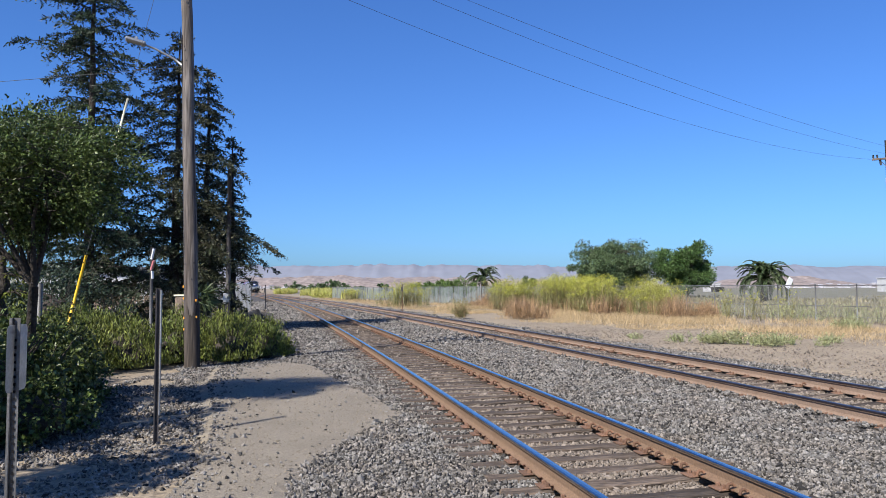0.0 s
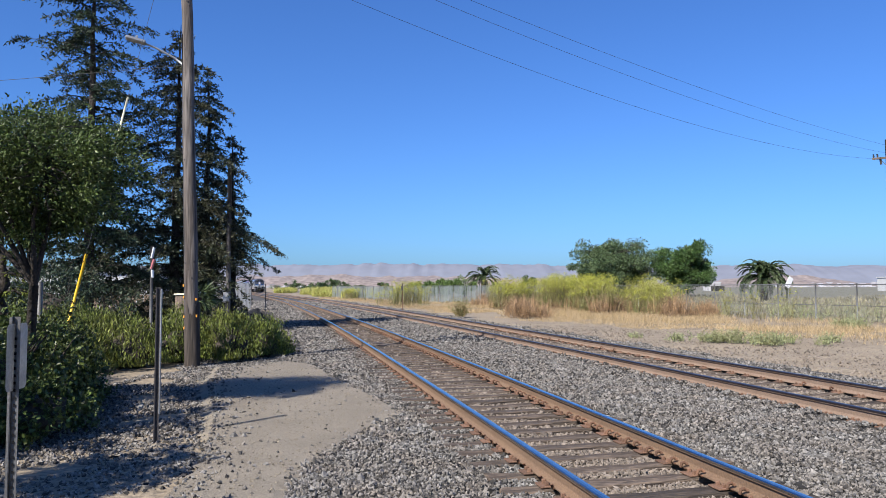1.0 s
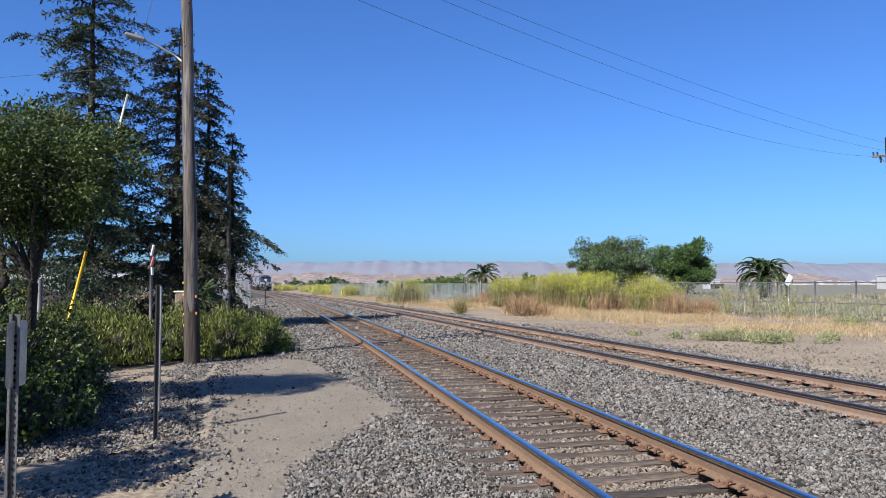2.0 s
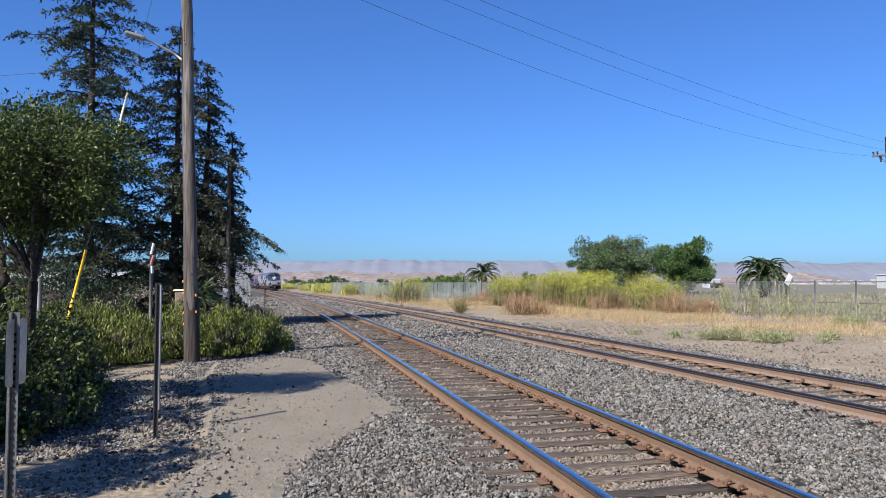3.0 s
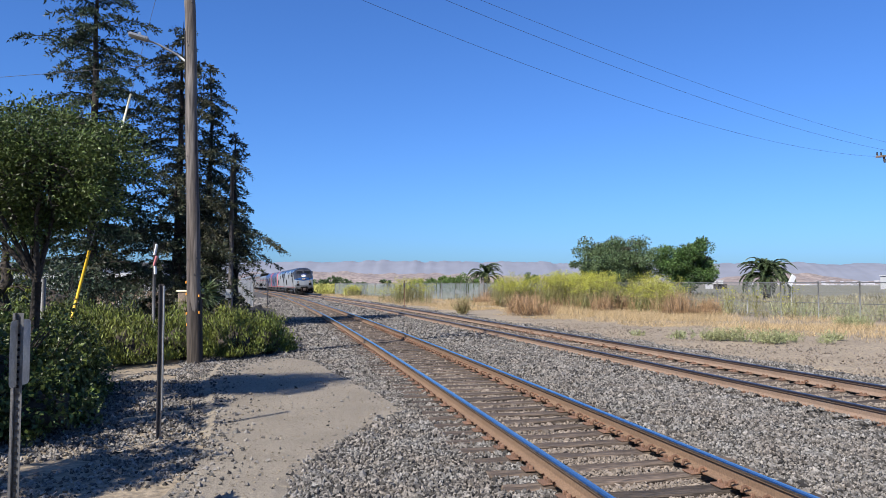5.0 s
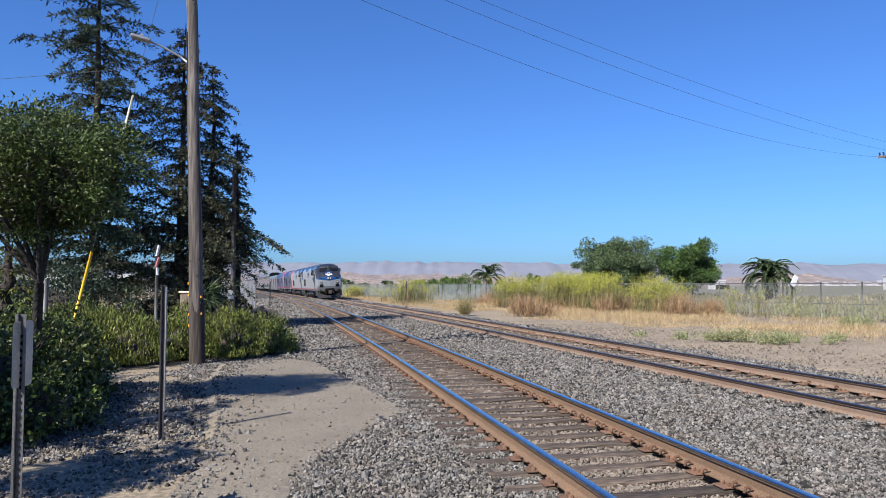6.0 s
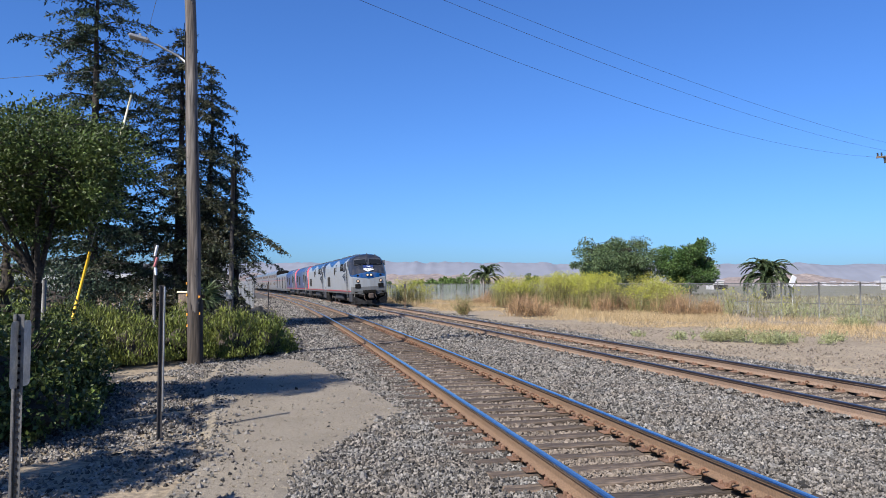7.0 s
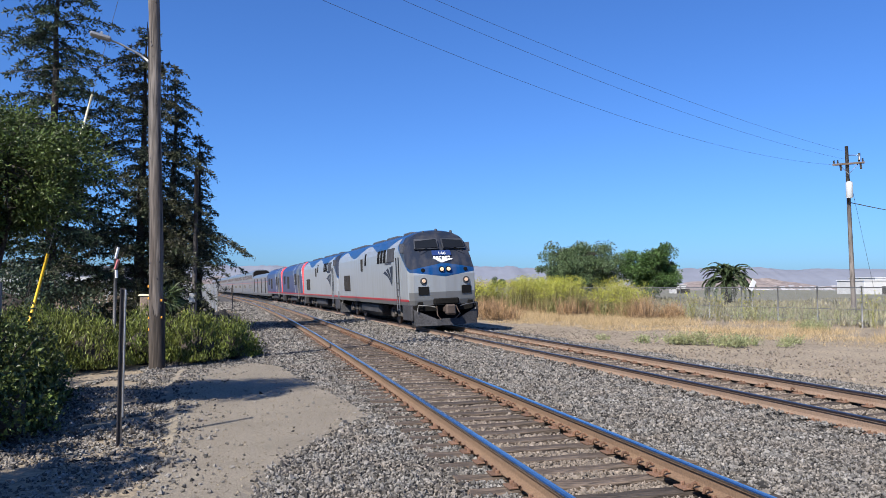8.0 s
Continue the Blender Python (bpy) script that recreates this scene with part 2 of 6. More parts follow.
def strip(name, which0, off0, which1, off1, z, y0, y1, step, material, label, rough=0.015, seed=1):
    """A bed between two offsets from the lines, uneven."""
    rng = np.random.default_rng(seed)
    ys = np.r_[np.arange(y0, min(y1, 40), step), np.geomspace(min(y1, 40), y1, 60)] if y1 > 40 else np.arange(y0, y1, step)
    a, c = line_x(which0, ys) + off0 - 1.4 * np.clip((ys - 24) / 6, 0, 1), line_x(which1, ys) + off1
    k = 24
    f = np.linspace(0, 1, k)
    X = a[:, None] * (1 - f) + c[:, None] * f
    edge = np.minimum(f, 1 - f) * np.abs(c - a)[:, None]
    Z = z + 0.03 * np.exp(-edge / 0.5) + rng.normal(0, rough, X.shape)
    v = np.stack([X, np.repeat(ys[:, None], k, 1), Z], -1).reshape(-1, 3)
    i = np.arange((len(ys) - 1) * k).reshape(-1, k)[:, :-1].ravel()
    ob = part(name, big_mesh(name, v, np.stack([i, i + 1, i + k + 1, i + k], 1), material))
    return tagged(ob, label, "ballast", kind="structure")


ASPHALT = ((-5.2, 17.4), (-3.9, 18.6), (-3.2, 17.9), (-2.5, 16.0), (-1.6, 13.6), (-0.95, 11.9), (-0.62, 10.95), (-0.95, 10.1), (-1.25, 9.2),
           (-1.5, 8.0), (-1.52, 7.2), (-1.5, 6.2), (-1.65, 4.5), (-1.8, 2.0), (-1.9, -6.0), (-3.2, -6.0), (-2.7, 3.0), (-2.45, 6.2), (-2.5, 7.6), (-2.85, 9.0), (-3.4, 11.0), (-4.6, 14.4))


def inside(poly, X, Y):
    X, Y = np.asarray(X, float), np.asarray(Y, float)
    hit = np.zeros(X.shape, bool)
    for (x0, y0), (x1, y1) in zip(poly, poly[1:] + poly[:1]):
        cross = (y0 > Y) != (y1 > Y)
        hit ^= cross & (X < (x1 - x0) * (Y - y0) / ((y1 - y0) or 1e-9) + x0)
    return hit


def asphalt_patch():
    rng = np.random.default_rng(5)
    bm = bmesh.new()
    pts = []
    for (x0, y0), (x1, y1) in zip(ASPHALT, ASPHALT[1:] + ASPHALT[:1]):
        n = max(2, int(math.hypot(x1 - x0, y1 - y0) / 0.12))
        for k in range(n):
            f = k / n
            pts.append((x0 + (x1 - x0) * f + rng.normal(0, 0.03), y0 + (y1 - y0) * f + rng.normal(0, 0.03)))
    top = [bm.verts.new((x, y, 0.005)) for x, y in pts]
    low = [bm.verts.new((x + 0.5 * (x + 2.9) / math.hypot(x + 2.9, (y - 9) * 0.4) + rng.normal(0, 0.02), y + 0.06 * (y - 9) / 9, -0.075)) for x, y in pts]
    bm.faces.new(top)
    for i in range(len(pts)):
        j = (i + 1) % len(pts)
        bm.faces.new((top[i], low[i], low[j], top[j]))
    bmesh.ops.recalc_face_normals(bm, faces=bm.faces)
    bmesh.ops.triangulate(bm, faces=[f for f in bm.faces if len(f.verts) > 4])
    tagged(part("pavement", bm, M_ASPHALT), "worn sandy asphalt patch with a crumbled edge", "pavement", kind="structure")


def field_sheet():
    """The dull open field behind the fence, just above the bare ground."""
    edge = ((30.0, 28.0), (-16.0, 125.0), (-70.0, 330.0), (-160.0, 2900.0), (2600.0, 2900.0), (700.0, 28.0))
    bm = bmesh.new()
    bm.faces.new([bm.verts.new((x, y, -0.012)) for x, y in edge])
    bmesh.ops.recalc_face_normals(bm, faces=bm.faces)
    ob = part("field", bm, M_FIELDSOIL)
    tagged(ob, "dull dry field of faded grass behind the fence", "field", kind="structure")


ground_sheet()
field_sheet()
strip("ballast_bed", "near", -3.9, "far", 3.2, -0.075, -40, 700, 0.5, M_BED, "grey crushed stone ballast bed under the tracks, darkened for shaded gaps")
asphalt_patch()


# ---- tracks ----
PROFILE = ((-0.07, 0.0), (0.07, 0.0), (0.07, 0.012), (0.02, 0.032), (0.011, 0.05), (0.011, 0.125), (0.034, 0.138), (0.0365, 0.168), (0.030, 0.176),
           (-0.030, 0.176), (-0.0365, 0.168), (-0.034, 0.138), (-0.011, 0.125), (-0.011, 0.05), (-0.02, 0.032), (-0.07, 0.012))
TOPS = ((-0.0385, 0.150), (-0.0385, 0.170), (-0.027, 0.1785), (0.0, 0.180), (0.027, 0.1785), (0.0385, 0.170), (0.0385, 0.150), (0.0, 0.160))


def sweep(name, profile, which, off, material):
    ss = np.r_[np.arange(-60, 60, 1.0), np.arange(60, 290, 4.0), np.arange(290, 760, 20.0)]
    verts, faces, k = [], [], len(profile)
    for s in ss:
        m = line_pose(which, s, off)
        verts += [m @ Vector((x, 0, z - 0.18)) for x, z in profile]
    for i in range(len(ss) - 1):
        for j in range(k):
            q = i * k + j
            r = i * k + (j + 1) % k
            faces.append((q, q + k, r + k, r))
    return mesh(name, verts, faces, material)


def tie_mesh(seed, length=2.62):
    rng = np.random.default_rng(seed)
    bm = bmesh.new()
    box(bm, -length / 2, length / 2, -0.105, 0.105, -0.17, 0.0)
    bmesh.ops.subdivide_edges(bm, edges=[ed for ed in bm.edges if abs(ed.verts[0].co.x - ed.verts[1].co.x) > 1], cuts=9)
    for v in bm.verts:
        v.co += Vector((rng.normal(0, 0.012) if abs(v.co.x) > 1.2 else 0, rng.normal(0, 0.008), rng.normal(0, 0.006)))
    es = [ed for ed in bm.edges if ed.calc_face_angle(0) > 1.0 and min(ed.verts[0].co.z, ed.verts[1].co.z) > -0.1]
    bmesh.ops.bevel(bm, geom=es, offset=0.012, segments=1, affect="EDGES")
    me = bpy.data.meshes.new("tie")
    bm.to_mesh(me)
    bm.free()
    me.materials.append(M_TIE)
    return me


def plate_mesh():
    """A tie plate with four spike heads and two anchors."""
    bm = bmesh.new()
    box(bm, -0.17, 0.17, -0.09, 0.09, 0.0, 0.016, 0.004)
    for x in (-0.095, 0.095):
        for y in (-0.05, 0.045):
            box(bm, x - 0.022, x + 0.018, y - 0.014, y + 0.014, 0.012, 0.052, 0.006)
    return bm


def anchor_mesh():
    """A spring anchor clipped under the rail's foot: a bent bar."""
    bm = bmesh.new()
    pts = [(0.052, 0, 0.03), (0.085, 0, 0.05), (0.115, 0, 0.045), (0.125, 0, 0.01), (0.09, 0, -0.012), (0, 0, -0.02), (-0.08, 0, -0.015), (-0.09, 0, 0.02)]
    tube(bm, pts, 0.016, 6)
    return bm


TIES = {}


def railway_track(which, label, phase, rust, steel, pieces, anchors):
    t = thing("railway_track", label, "railway track", group="railway tracks", kind="structure")
    for off in (-0.7525, 0.7525):
        rail = part("rail", sweep("rail", PROFILE, which, off, rust), None, t, "rust-brown steel rail")
        part("running_surface", sweep("running_surface", TOPS, which, off, steel), None, rail, "wheel-polished steel rail head")
    ties = [tie_mesh(s) for s in range(5)]
    pm, am = bpy.data.meshes.new("tie_plate"), bpy.data.meshes.new("rail_anchor")
    for me, bm, m in ((pm, plate_mesh(), M_PLATE), (am, anchor_mesh(), M_IRON)):
        bm.to_mesh(me)
        bm.free()
        me.materials.append(m)
    rng = random.Random(which)
    placed = TIES[which] = []
    far_v, far_f = [], []
    s, n = -14.0 + phase, 0
    while s < 150:
        m = line_pose(which, s, rng.uniform(-0.06, 0.06)) @ pose(0, 0, -0.197 + rng.uniform(-0.012, 0.004), 0, 0, rng.uniform(-1.2, 1.2))
        placed.append(s)
        if n < pieces:
            ob = part("tie", ties[n % 5], None, t)
            ob.matrix_basis = m
            if s < 32:
                for off in (-0.7525, 0.7525):
                    p = part("tie_plate", pm, None, t)
                    p.matrix_basis = line_pose(which, s, off) @ pose(0, 0, -0.196, 0, 0, rng.uniform(-2, 2))
                    for d in (-0.15, 0.15):
                        if rng.random() < anchors:
                            q = part("rail_anchor", am, None, t)
                            q.matrix_basis = line_pose(which, s + d, off) @ pose(0, 0, -0.165, 0, 0, 180 if off > 0 else 0)
        else:
            base = len(far_v)
            me = ties[n % 5]
            far_v += [m @ v.co for v in me.vertices]
            far_f += [[base + i for i in p.vertices] for p in me.polygons]
        s += 0.497 * rng.uniform(0.97, 1.03)
        n += 1
    tagged(part("far_ties", mesh("far_ties", far_v, far_f, M_TIE), None, t, "row of weathered wooden ties farther along"), kind="stuff")


railway_track("near", "rusty railway track with bright rail heads on wooden ties", 0.0, M_RUST, M_STEEL, 140, 0.85)
railway_track("far", "dusty railway track with dull rail heads on wooden ties", 0.2, M_DUSTRUST, M_STEELDULL, 140, 0.12)


# ---- loose stones ----
M_GRIT = mat("sandy_grit", (0.199, 0.169, 0.126), 0.95, vary=0.2, scale=2.0, bump=0, each=0.5)


def stones(name, label, points, size, material, seed, shard=False):
    """Broken stones, each a jittered block of twelve triangles, turned at random. points: (n, 3)."""
    rng = np.random.default_rng(seed)
    n = len(points)
    if shard:
        corners = np.array([(1, 0, 0), (-1, 0, 0), (0, 1, 0), (0, -1, 0), (0, 0, 1), (0, 0, -1)], float) * 1.35
    else:
        corners = np.array([(x, y, z) for x in (-1, 1) for y in (-1, 1) for z in (-1, 1)], float)
    k = len(corners)
    v = corners[None] * rng.uniform(0.55, 1.05, (n, k, 3)) + rng.normal(0, 0.16, (n, k, 3))
    q = rng.normal(size=(n, 4))
    q /= np.linalg.norm(q, axis=1, keepdims=True)
    w, x, y, z = q.T
    R = np.stack([np.stack([1 - 2 * (y * y + z * z), 2 * (x * y - w * z), 2 * (x * z + w * y)], -1),
                  np.stack([2 * (x * y + w * z), 1 - 2 * (x * x + z * z), 2 * (y * z - w * x)], -1),
                  np.stack([2 * (x * z - w * y), 2 * (y * z + w * x), 1 - 2 * (x * x + y * y)], -1)], 1)
    half = size * 0.5 * np.exp(rng.normal(0, 0.28, n))[:, None, None] * rng.uniform(0.6, 1.15, (n, 1, 3))
    v = np.einsum("nij,nkj->nki", R, v * half) + np.asarray(points)[:, None]
    if shard:
        tri = np.array([(0, 2, 4), (2, 1, 4), (1, 3, 4), (3, 0, 4), (2, 0, 5), (1, 2, 5), (3, 1, 5), (0, 3, 5)])
    else:
        quads = np.array([(0, 1, 3, 2), (4, 6, 7, 5), (0, 4, 5, 1), (2, 3, 7, 6), (0, 2, 6, 4), (1, 5, 7, 3)])
        tri = np.concatenate([quads[:, [0, 1, 2]], quads[:, [0, 2, 3]]])
    tri = (tri[None] + (np.arange(n) * k)[:, None, None]).reshape(-1, 3)
    tagged(part(name, big_mesh(name, v.reshape(-1, 3), tri, material)), label, "gravel", kind="stuff")


def along_line(which, X, Y):
    """Arc and offset of places near a line."""
    ts, tx, ty = TABLE[which]
    s0, x0 = np.interp(Y, ty, ts), np.interp(Y, ty, tx)
    slope = (np.interp(Y + 1, ty, tx) - np.interp(Y - 1, ty, tx)) / 2
    c = 1 / np.sqrt(1 + slope ** 2)
    return s0 + (X - x0) * slope * c, (X - x0) * c


def scatter():
    rng = np.random.default_rng(77)
    grey, brown, small = [], [], []
    for x0, x1, y0, y1, per, size in ((-3.4, 8.5, -3.0, 5.4, 60, 0.06), (-3.2, 8.5, 5.4, 9.0, 1500, 0.037), (-3.2, 9.5, 9.0, 15.0, 900, 0.043), (-4.5, 12.0, 15.0, 24.0, 400, 0.052), (-10.5, 10.0, 24.0, 38.0, 130, 0.075), (-17.0, 6.0, 38.0, 60.0, 50, 0.10), (-36.0, -2.0, 60.0, 100.0, 17, 0.16)):
        n = int((x1 - x0) * (y1 - y0) * per)
        X, Y = rng.uniform(x0, x1, n), rng.uniform(y0, y1, n)
        keep = (np.abs(X) < 0.66 * np.abs(Y) + 1.5) & ~inside(ASPHALT, X + rng.normal(0, 0.10, n), Y + rng.normal(0, 0.22, n))
        crib = np.zeros(n, bool)
        left = along_line("near", X, Y)[1]
        right = along_line("far", X, Y)[1]
        ragged = np.array([noise.noise(Vector((x * 0.8, y * 0.8, 3.0))) for x, y in zip(X, Y)])
        keep &= (left > -3.45 - 1.4 * np.clip((Y - 24) / 6, 0, 1) + 0.6 * ragged) & (right < 2.9 + 0.6 * ragged)
        z = np.full(n, -0.012) + 0.02 * ragged + rng.normal(0, 0.008, n)
        for which in LINES:
            s, off = along_line(which, X, Y)
            ties = np.array(TIES[which])
            near = np.abs(ties[np.clip(np.searchsorted(ties, s), 1, len(ties) - 1)] - s)
            near = np.minimum(near, np.abs(ties[np.clip(np.searchsorted(ties, s) - 1, 0, len(ties) - 1)] - s))
            keep &= ~((np.abs(off) < 1.30) & (near < 0.105 + size * 0.25)) & (np.abs(np.abs(off) - 0.7525) > 0.075 + size * 0.3)
            mid = np.abs(off) < 0.74
            crib |= mid
            z = np.where(np.abs(off) < 1.36, z - (0.004 if which == "near" else 0.0), z)
        P = np.stack([X, Y, z], 1)
        grey.append((P[keep & ~crib], size))
        brown.append((P[keep & crib], size))
    for k, ((g, size), (c, _)) in enumerate(zip(grey, brown)):
        stones("ballast_stones", "grey angular crushed stones between the tracks", g, size, M_STONE, 100 + k, True)
        stones("crib_stones", "dusty brown crushed stones between the ties", c, size, M_CRIB, 200 + k, True)
    # loose gravel on the dirt beside the asphalt and on the verge
    n = 42000
    X, Y = rng.uniform(-6.5, -0.3, n), rng.uniform(4.0, 20.0, n)
    thin = np.array([noise.noise(Vector((x * 0.7, y * 0.7, 9.0))) for x, y in zip(X, Y)])
    on = inside(ASPHALT, X, Y)
    keep = (~on & (thin > -0.22) & (along_line("near", X, Y)[1] < -2.6)) | (on & (rng.uniform(0, 1, n) < 0.010 + 0.55 * np.exp(-np.maximum(X - np.interp(Y, [6.2, 7.6, 9.0, 11.0, 14.4], [-2.45, -2.5, -2.85, -3.4, -4.6]), 0) / 0.2)))
    stones("loose_gravel", "loose dark gravel scattered on the dirt", np.stack([X, Y, np.where(on, 0.012, -0.045)], 1)[keep], 0.045, M_STONE, 301, True)
    n = 17000
    X, Y = rng.uniform(-1.0, 22.0, n), rng.uniform(11.0, 36.0, n)
    far = along_line("far", X, Y)[1]
    keep = (far > 2.3) & (rng.uniform(2.3, 8.5, n) > far)
    stones("loose_gravel", "loose small stones on the dirt verge", np.stack([X, Y, np.full(n, -0.045)], 1)[keep], 0.055, M_CRIB, 303, True)
    n = 9000
    X, Y = rng.uniform(-4.2, -0.5, n), rng.uniform(4.0, 18.5, n)
    stones("asphalt_grit", "fine sandy grit lying on the asphalt", np.stack([X, Y, np.full(n, 0.008)], 1)[inside(ASPHALT, X, Y)], 0.015, M_GRIT, 303, True)
    n = 13000
    X, Y = rng.uniform(3.0, 20.0, n), rng.uniform(12.0, 40.0, n)
    keep = (along_line("far", X, Y)[1] > 2.7) & (rng.uniform(0, 1, n) < 0.6)
    stones("verge_gravel", "fine gravel strewn over the dirt verge", np.stack([X, Y, np.full(n, -0.05)], 1)[keep], 0.036, M_CRIB, 302, True)


scatter()


# ---- the train ----
def paint(name, rules, base, rough=0.38, metal=0.25, streak=0.12, spec=0.25):
    """Body paint laid out in the vehicle's own space. rules: (colour, test) with test(ops) -> 0/1 socket, later ones on top."""
    m = bpy.data.materials.new(name)
    m.use_nodes = True
    nt = m.node_tree
    n, l = nt.nodes, nt.links
    bsdf = n["Principled BSDF"]
    bsdf.inputs["Roughness"].default_value, bsdf.inputs["Metallic"].default_value = rough, metal
    bsdf.inputs["Specular IOR Level"].default_value = spec
    tc, sep = n.new("ShaderNodeTexCoord"), n.new("ShaderNodeSeparateXYZ")
    l.new(tc.outputs["Object"], sep.inputs[0])

    def op(kind, a, c=0.0):
        q = n.new("ShaderNodeMath")
        q.operation = kind
        for k, v in enumerate((a, c)):
            if isinstance(v, (int, float)):
                q.inputs[k].default_value = v
            else:
                l.new(v, q.inputs[k])
        return q.outputs[0]

    ax = op("ABSOLUTE", sep.outputs[0])
    last = None
    for colour, test in rules:
        mix = n.new("ShaderNodeMixRGB")
        if last is None:
            mix.inputs[1].default_value = (*base, 1)
        else:
            l.new(last, mix.inputs[1])
        mix.inputs[2].default_value = (*colour, 1)
        l.new(test(op, ax, sep.outputs[1], sep.outputs[2]), mix.inputs[0])
        last = mix.outputs[0]
    # road dirt in upright streaks
    stretch, noise_t, amount, dirt = n.new("ShaderNodeMapping"), n.new("ShaderNodeTexNoise"), n.new("ShaderNodeMapRange"), n.new("ShaderNodeMixRGB")
    stretch.inputs["Scale"].default_value = (2.0, 2.0, 0.25)
    l.new(tc.outputs["Object"], stretch.inputs[0])
    l.new(stretch.outputs[0], noise_t.inputs["Vector"])
    noise_t.inputs["Scale"].default_value, noise_t.inputs["Detail"].default_value = 1.6, 6
    l.new(noise_t.outputs["Fac"], amount.inputs["Value"])
    amount.inputs["From Min"].default_value, amount.inputs["From Max"].default_value, amount.inputs["To Max"].default_value = 0.42, 0.75, streak * 3
    l.new(amount.outputs[0], dirt.inputs[0])
    l.new(last, dirt.inputs[1])
    dirt.inputs[2].default_value = (0.16, 0.14, 0.12, 1)
    l.new(dirt.outputs[0], bsdf.inputs["Base Color"])
    return m


def mask_low(op, ax, y, z):
    """Height of the lower edge of the nose's blue band, which climbs back along the cab's side."""
    v = op("MULTIPLY", op("SUBTRACT", 1.0, op("DIVIDE", ax, 1.5)), 0.22)
    back = op("MULTIPLY", op("MAXIMUM", op("SUBTRACT", 10.05, y), 0.0), 0.60)
    return op("ADD", op("SUBTRACT", 2.42, v), back)


def mask_high(op, ax, y, z):
    v = op("MULTIPLY", op("SUBTRACT", 1.0, op("DIVIDE", ax, 1.5)), 0.27)
    back = op("MULTIPLY", op("MAXIMUM", op("SUBTRACT", 10.05, y), 0.0), 0.57)
    return op("ADD", op("ADD", 2.53, v), back)


def cab_end(op, y, z, start):
    """1 ahead of the slanting rear edge of the cab's dark paint."""
    return op("GREATER_THAN", y, op("ADD", start, op("MULTIPLY", op("SUBTRACT", z, 3.3), 0.55)))


SILVER, CHARCOAL, BLUE, RED = (0.285, 0.31, 0.335), (0.020, 0.027, 0.044), (0.004, 0.055, 0.175), (0.42, 0.03, 0.045)
M_SILVERLOCO = paint("silver_locomotive_paint", (
    (BLUE, lambda op, ax, y, z: op("GREATER_THAN", z, op("ADD", 3.50, op("MULTIPLY", op("POWER", op("COSINE", op("MULTIPLY", op("SUBTRACT", y, 1.0), 0.42)), 2.0), 0.5)))),
    (CHARCOAL, lambda op, ax, y, z: op("GREATER_THAN", z, 4.12)),
    (BLUE, lambda op, ax, y, z: op("MULTIPLY", op("GREATER_THAN", z, mask_low(op, ax, y, z)), cab_end(op, y, z, 7.95))),
    (CHARCOAL, lambda op, ax, y, z: op("MULTIPLY", op("GREATER_THAN", z, mask_high(op, ax, y, z)), cab_end(op, y, z, 8.5))),
    ((0.14, 0.148, 0.157), lambda op, ax, y, z: op("LESS_THAN", z, op("ADD", 1.22, op("MULTIPLY", op("GREATER_THAN", y, 9.95), 0.34)))),
    (RED, lambda op, ax, y, z: op("MULTIPLY", op("LESS_THAN", op("ABSOLUTE", op("SUBTRACT", z, 1.22)), 0.05), op("LESS_THAN", y, 9.9))),
), SILVER, 0.34, 0.3, 0.10)
M_BLUELOCO = paint("blue_locomotive_paint", (
    ((0.55, 0.56, 0.58), lambda op, ax, y, z: op("LESS_THAN", op("ABSOLUTE", op("SUBTRACT", op("ADD", y, op("MULTIPLY", z, 0.55)), 4.6)), 0.13)),
    ((0.10, 0.105, 0.115), lambda op, ax, y, z: op("LESS_THAN", op("ABSOLUTE", op("SUBTRACT", op("ADD", y, op("MULTIPLY", z, 0.4)), 7.4)), 1.2)),
    ((0.70, 0.06, 0.06), lambda op, ax, y, z: op("GREATER_THAN", op("ADD", y, op("MULTIPLY", op("POWER", op("SUBTRACT", op("MAXIMUM", z, 2.0), 2.0), 2.0), 0.42)), 9.75)),
    ((0.55, 0.56, 0.58), lambda op, ax, y, z: op("LESS_THAN", op("ABSOLUTE", op("SUBTRACT", op("ADD", y, op("MULTIPLY", op("POWER", op("SUBTRACT", op("MAXIMUM", z, 2.0), 2.0), 2.0), 0.42)), 9.65)), 0.06)),
    (RED, lambda op, ax, y, z: op("LESS_THAN", op("ABSOLUTE", op("SUBTRACT", z, 1.22)), 0.06)),
    ((0.16, 0.17, 0.18), lambda op, ax, y, z: op("LESS_THAN", z, 1.15)),
), (0.005, 0.026, 0.11), 0.35, 0.15)
M_CARSILVER = paint("stainless_carbody", (
    ((0.10, 0.12, 0.22), lambda op, ax, y, z: op("LESS_THAN", op("ABSOLUTE", op("SUBTRACT", z, 2.92)), 0.10)),
    ((0.48, 0.10, 0.10), lambda op, ax, y, z: op("LESS_THAN", op("ABSOLUTE", op("SUBTRACT", z, 2.70)), 0.05)),
), (0.20, 0.216, 0.24), 0.3, 0.5)
M_TRAINDARK = mat("underframe_black", (0.012, 0.0115, 0.011), 0.85, 0.0, vary=0.3, scale=3, bump=0.2, spec=0.05)
M_PILOT = mat("pilot_grey", (0.055, 0.055, 0.06), 0.6, 0.1, vary=0.3, scale=2, bump=0.1, spec=0.2)
M_COUPLER = mat("dark_cast_steel", (0.075, 0.055, 0.045), 0.7, 0.2, vary=0.3, scale=6, bump=0.2)
M_WHEEL = mat("wheel_steel", (0.16, 0.12, 0.10), 0.55, 0.6, vary=0.3, scale=6, bump=0.1)
M_GLASS = mat("dark_glass", (0.012, 0.014, 0.018), 0.06, 0.0, vary=0.05, scale=2, bump=0, spec=0.8)
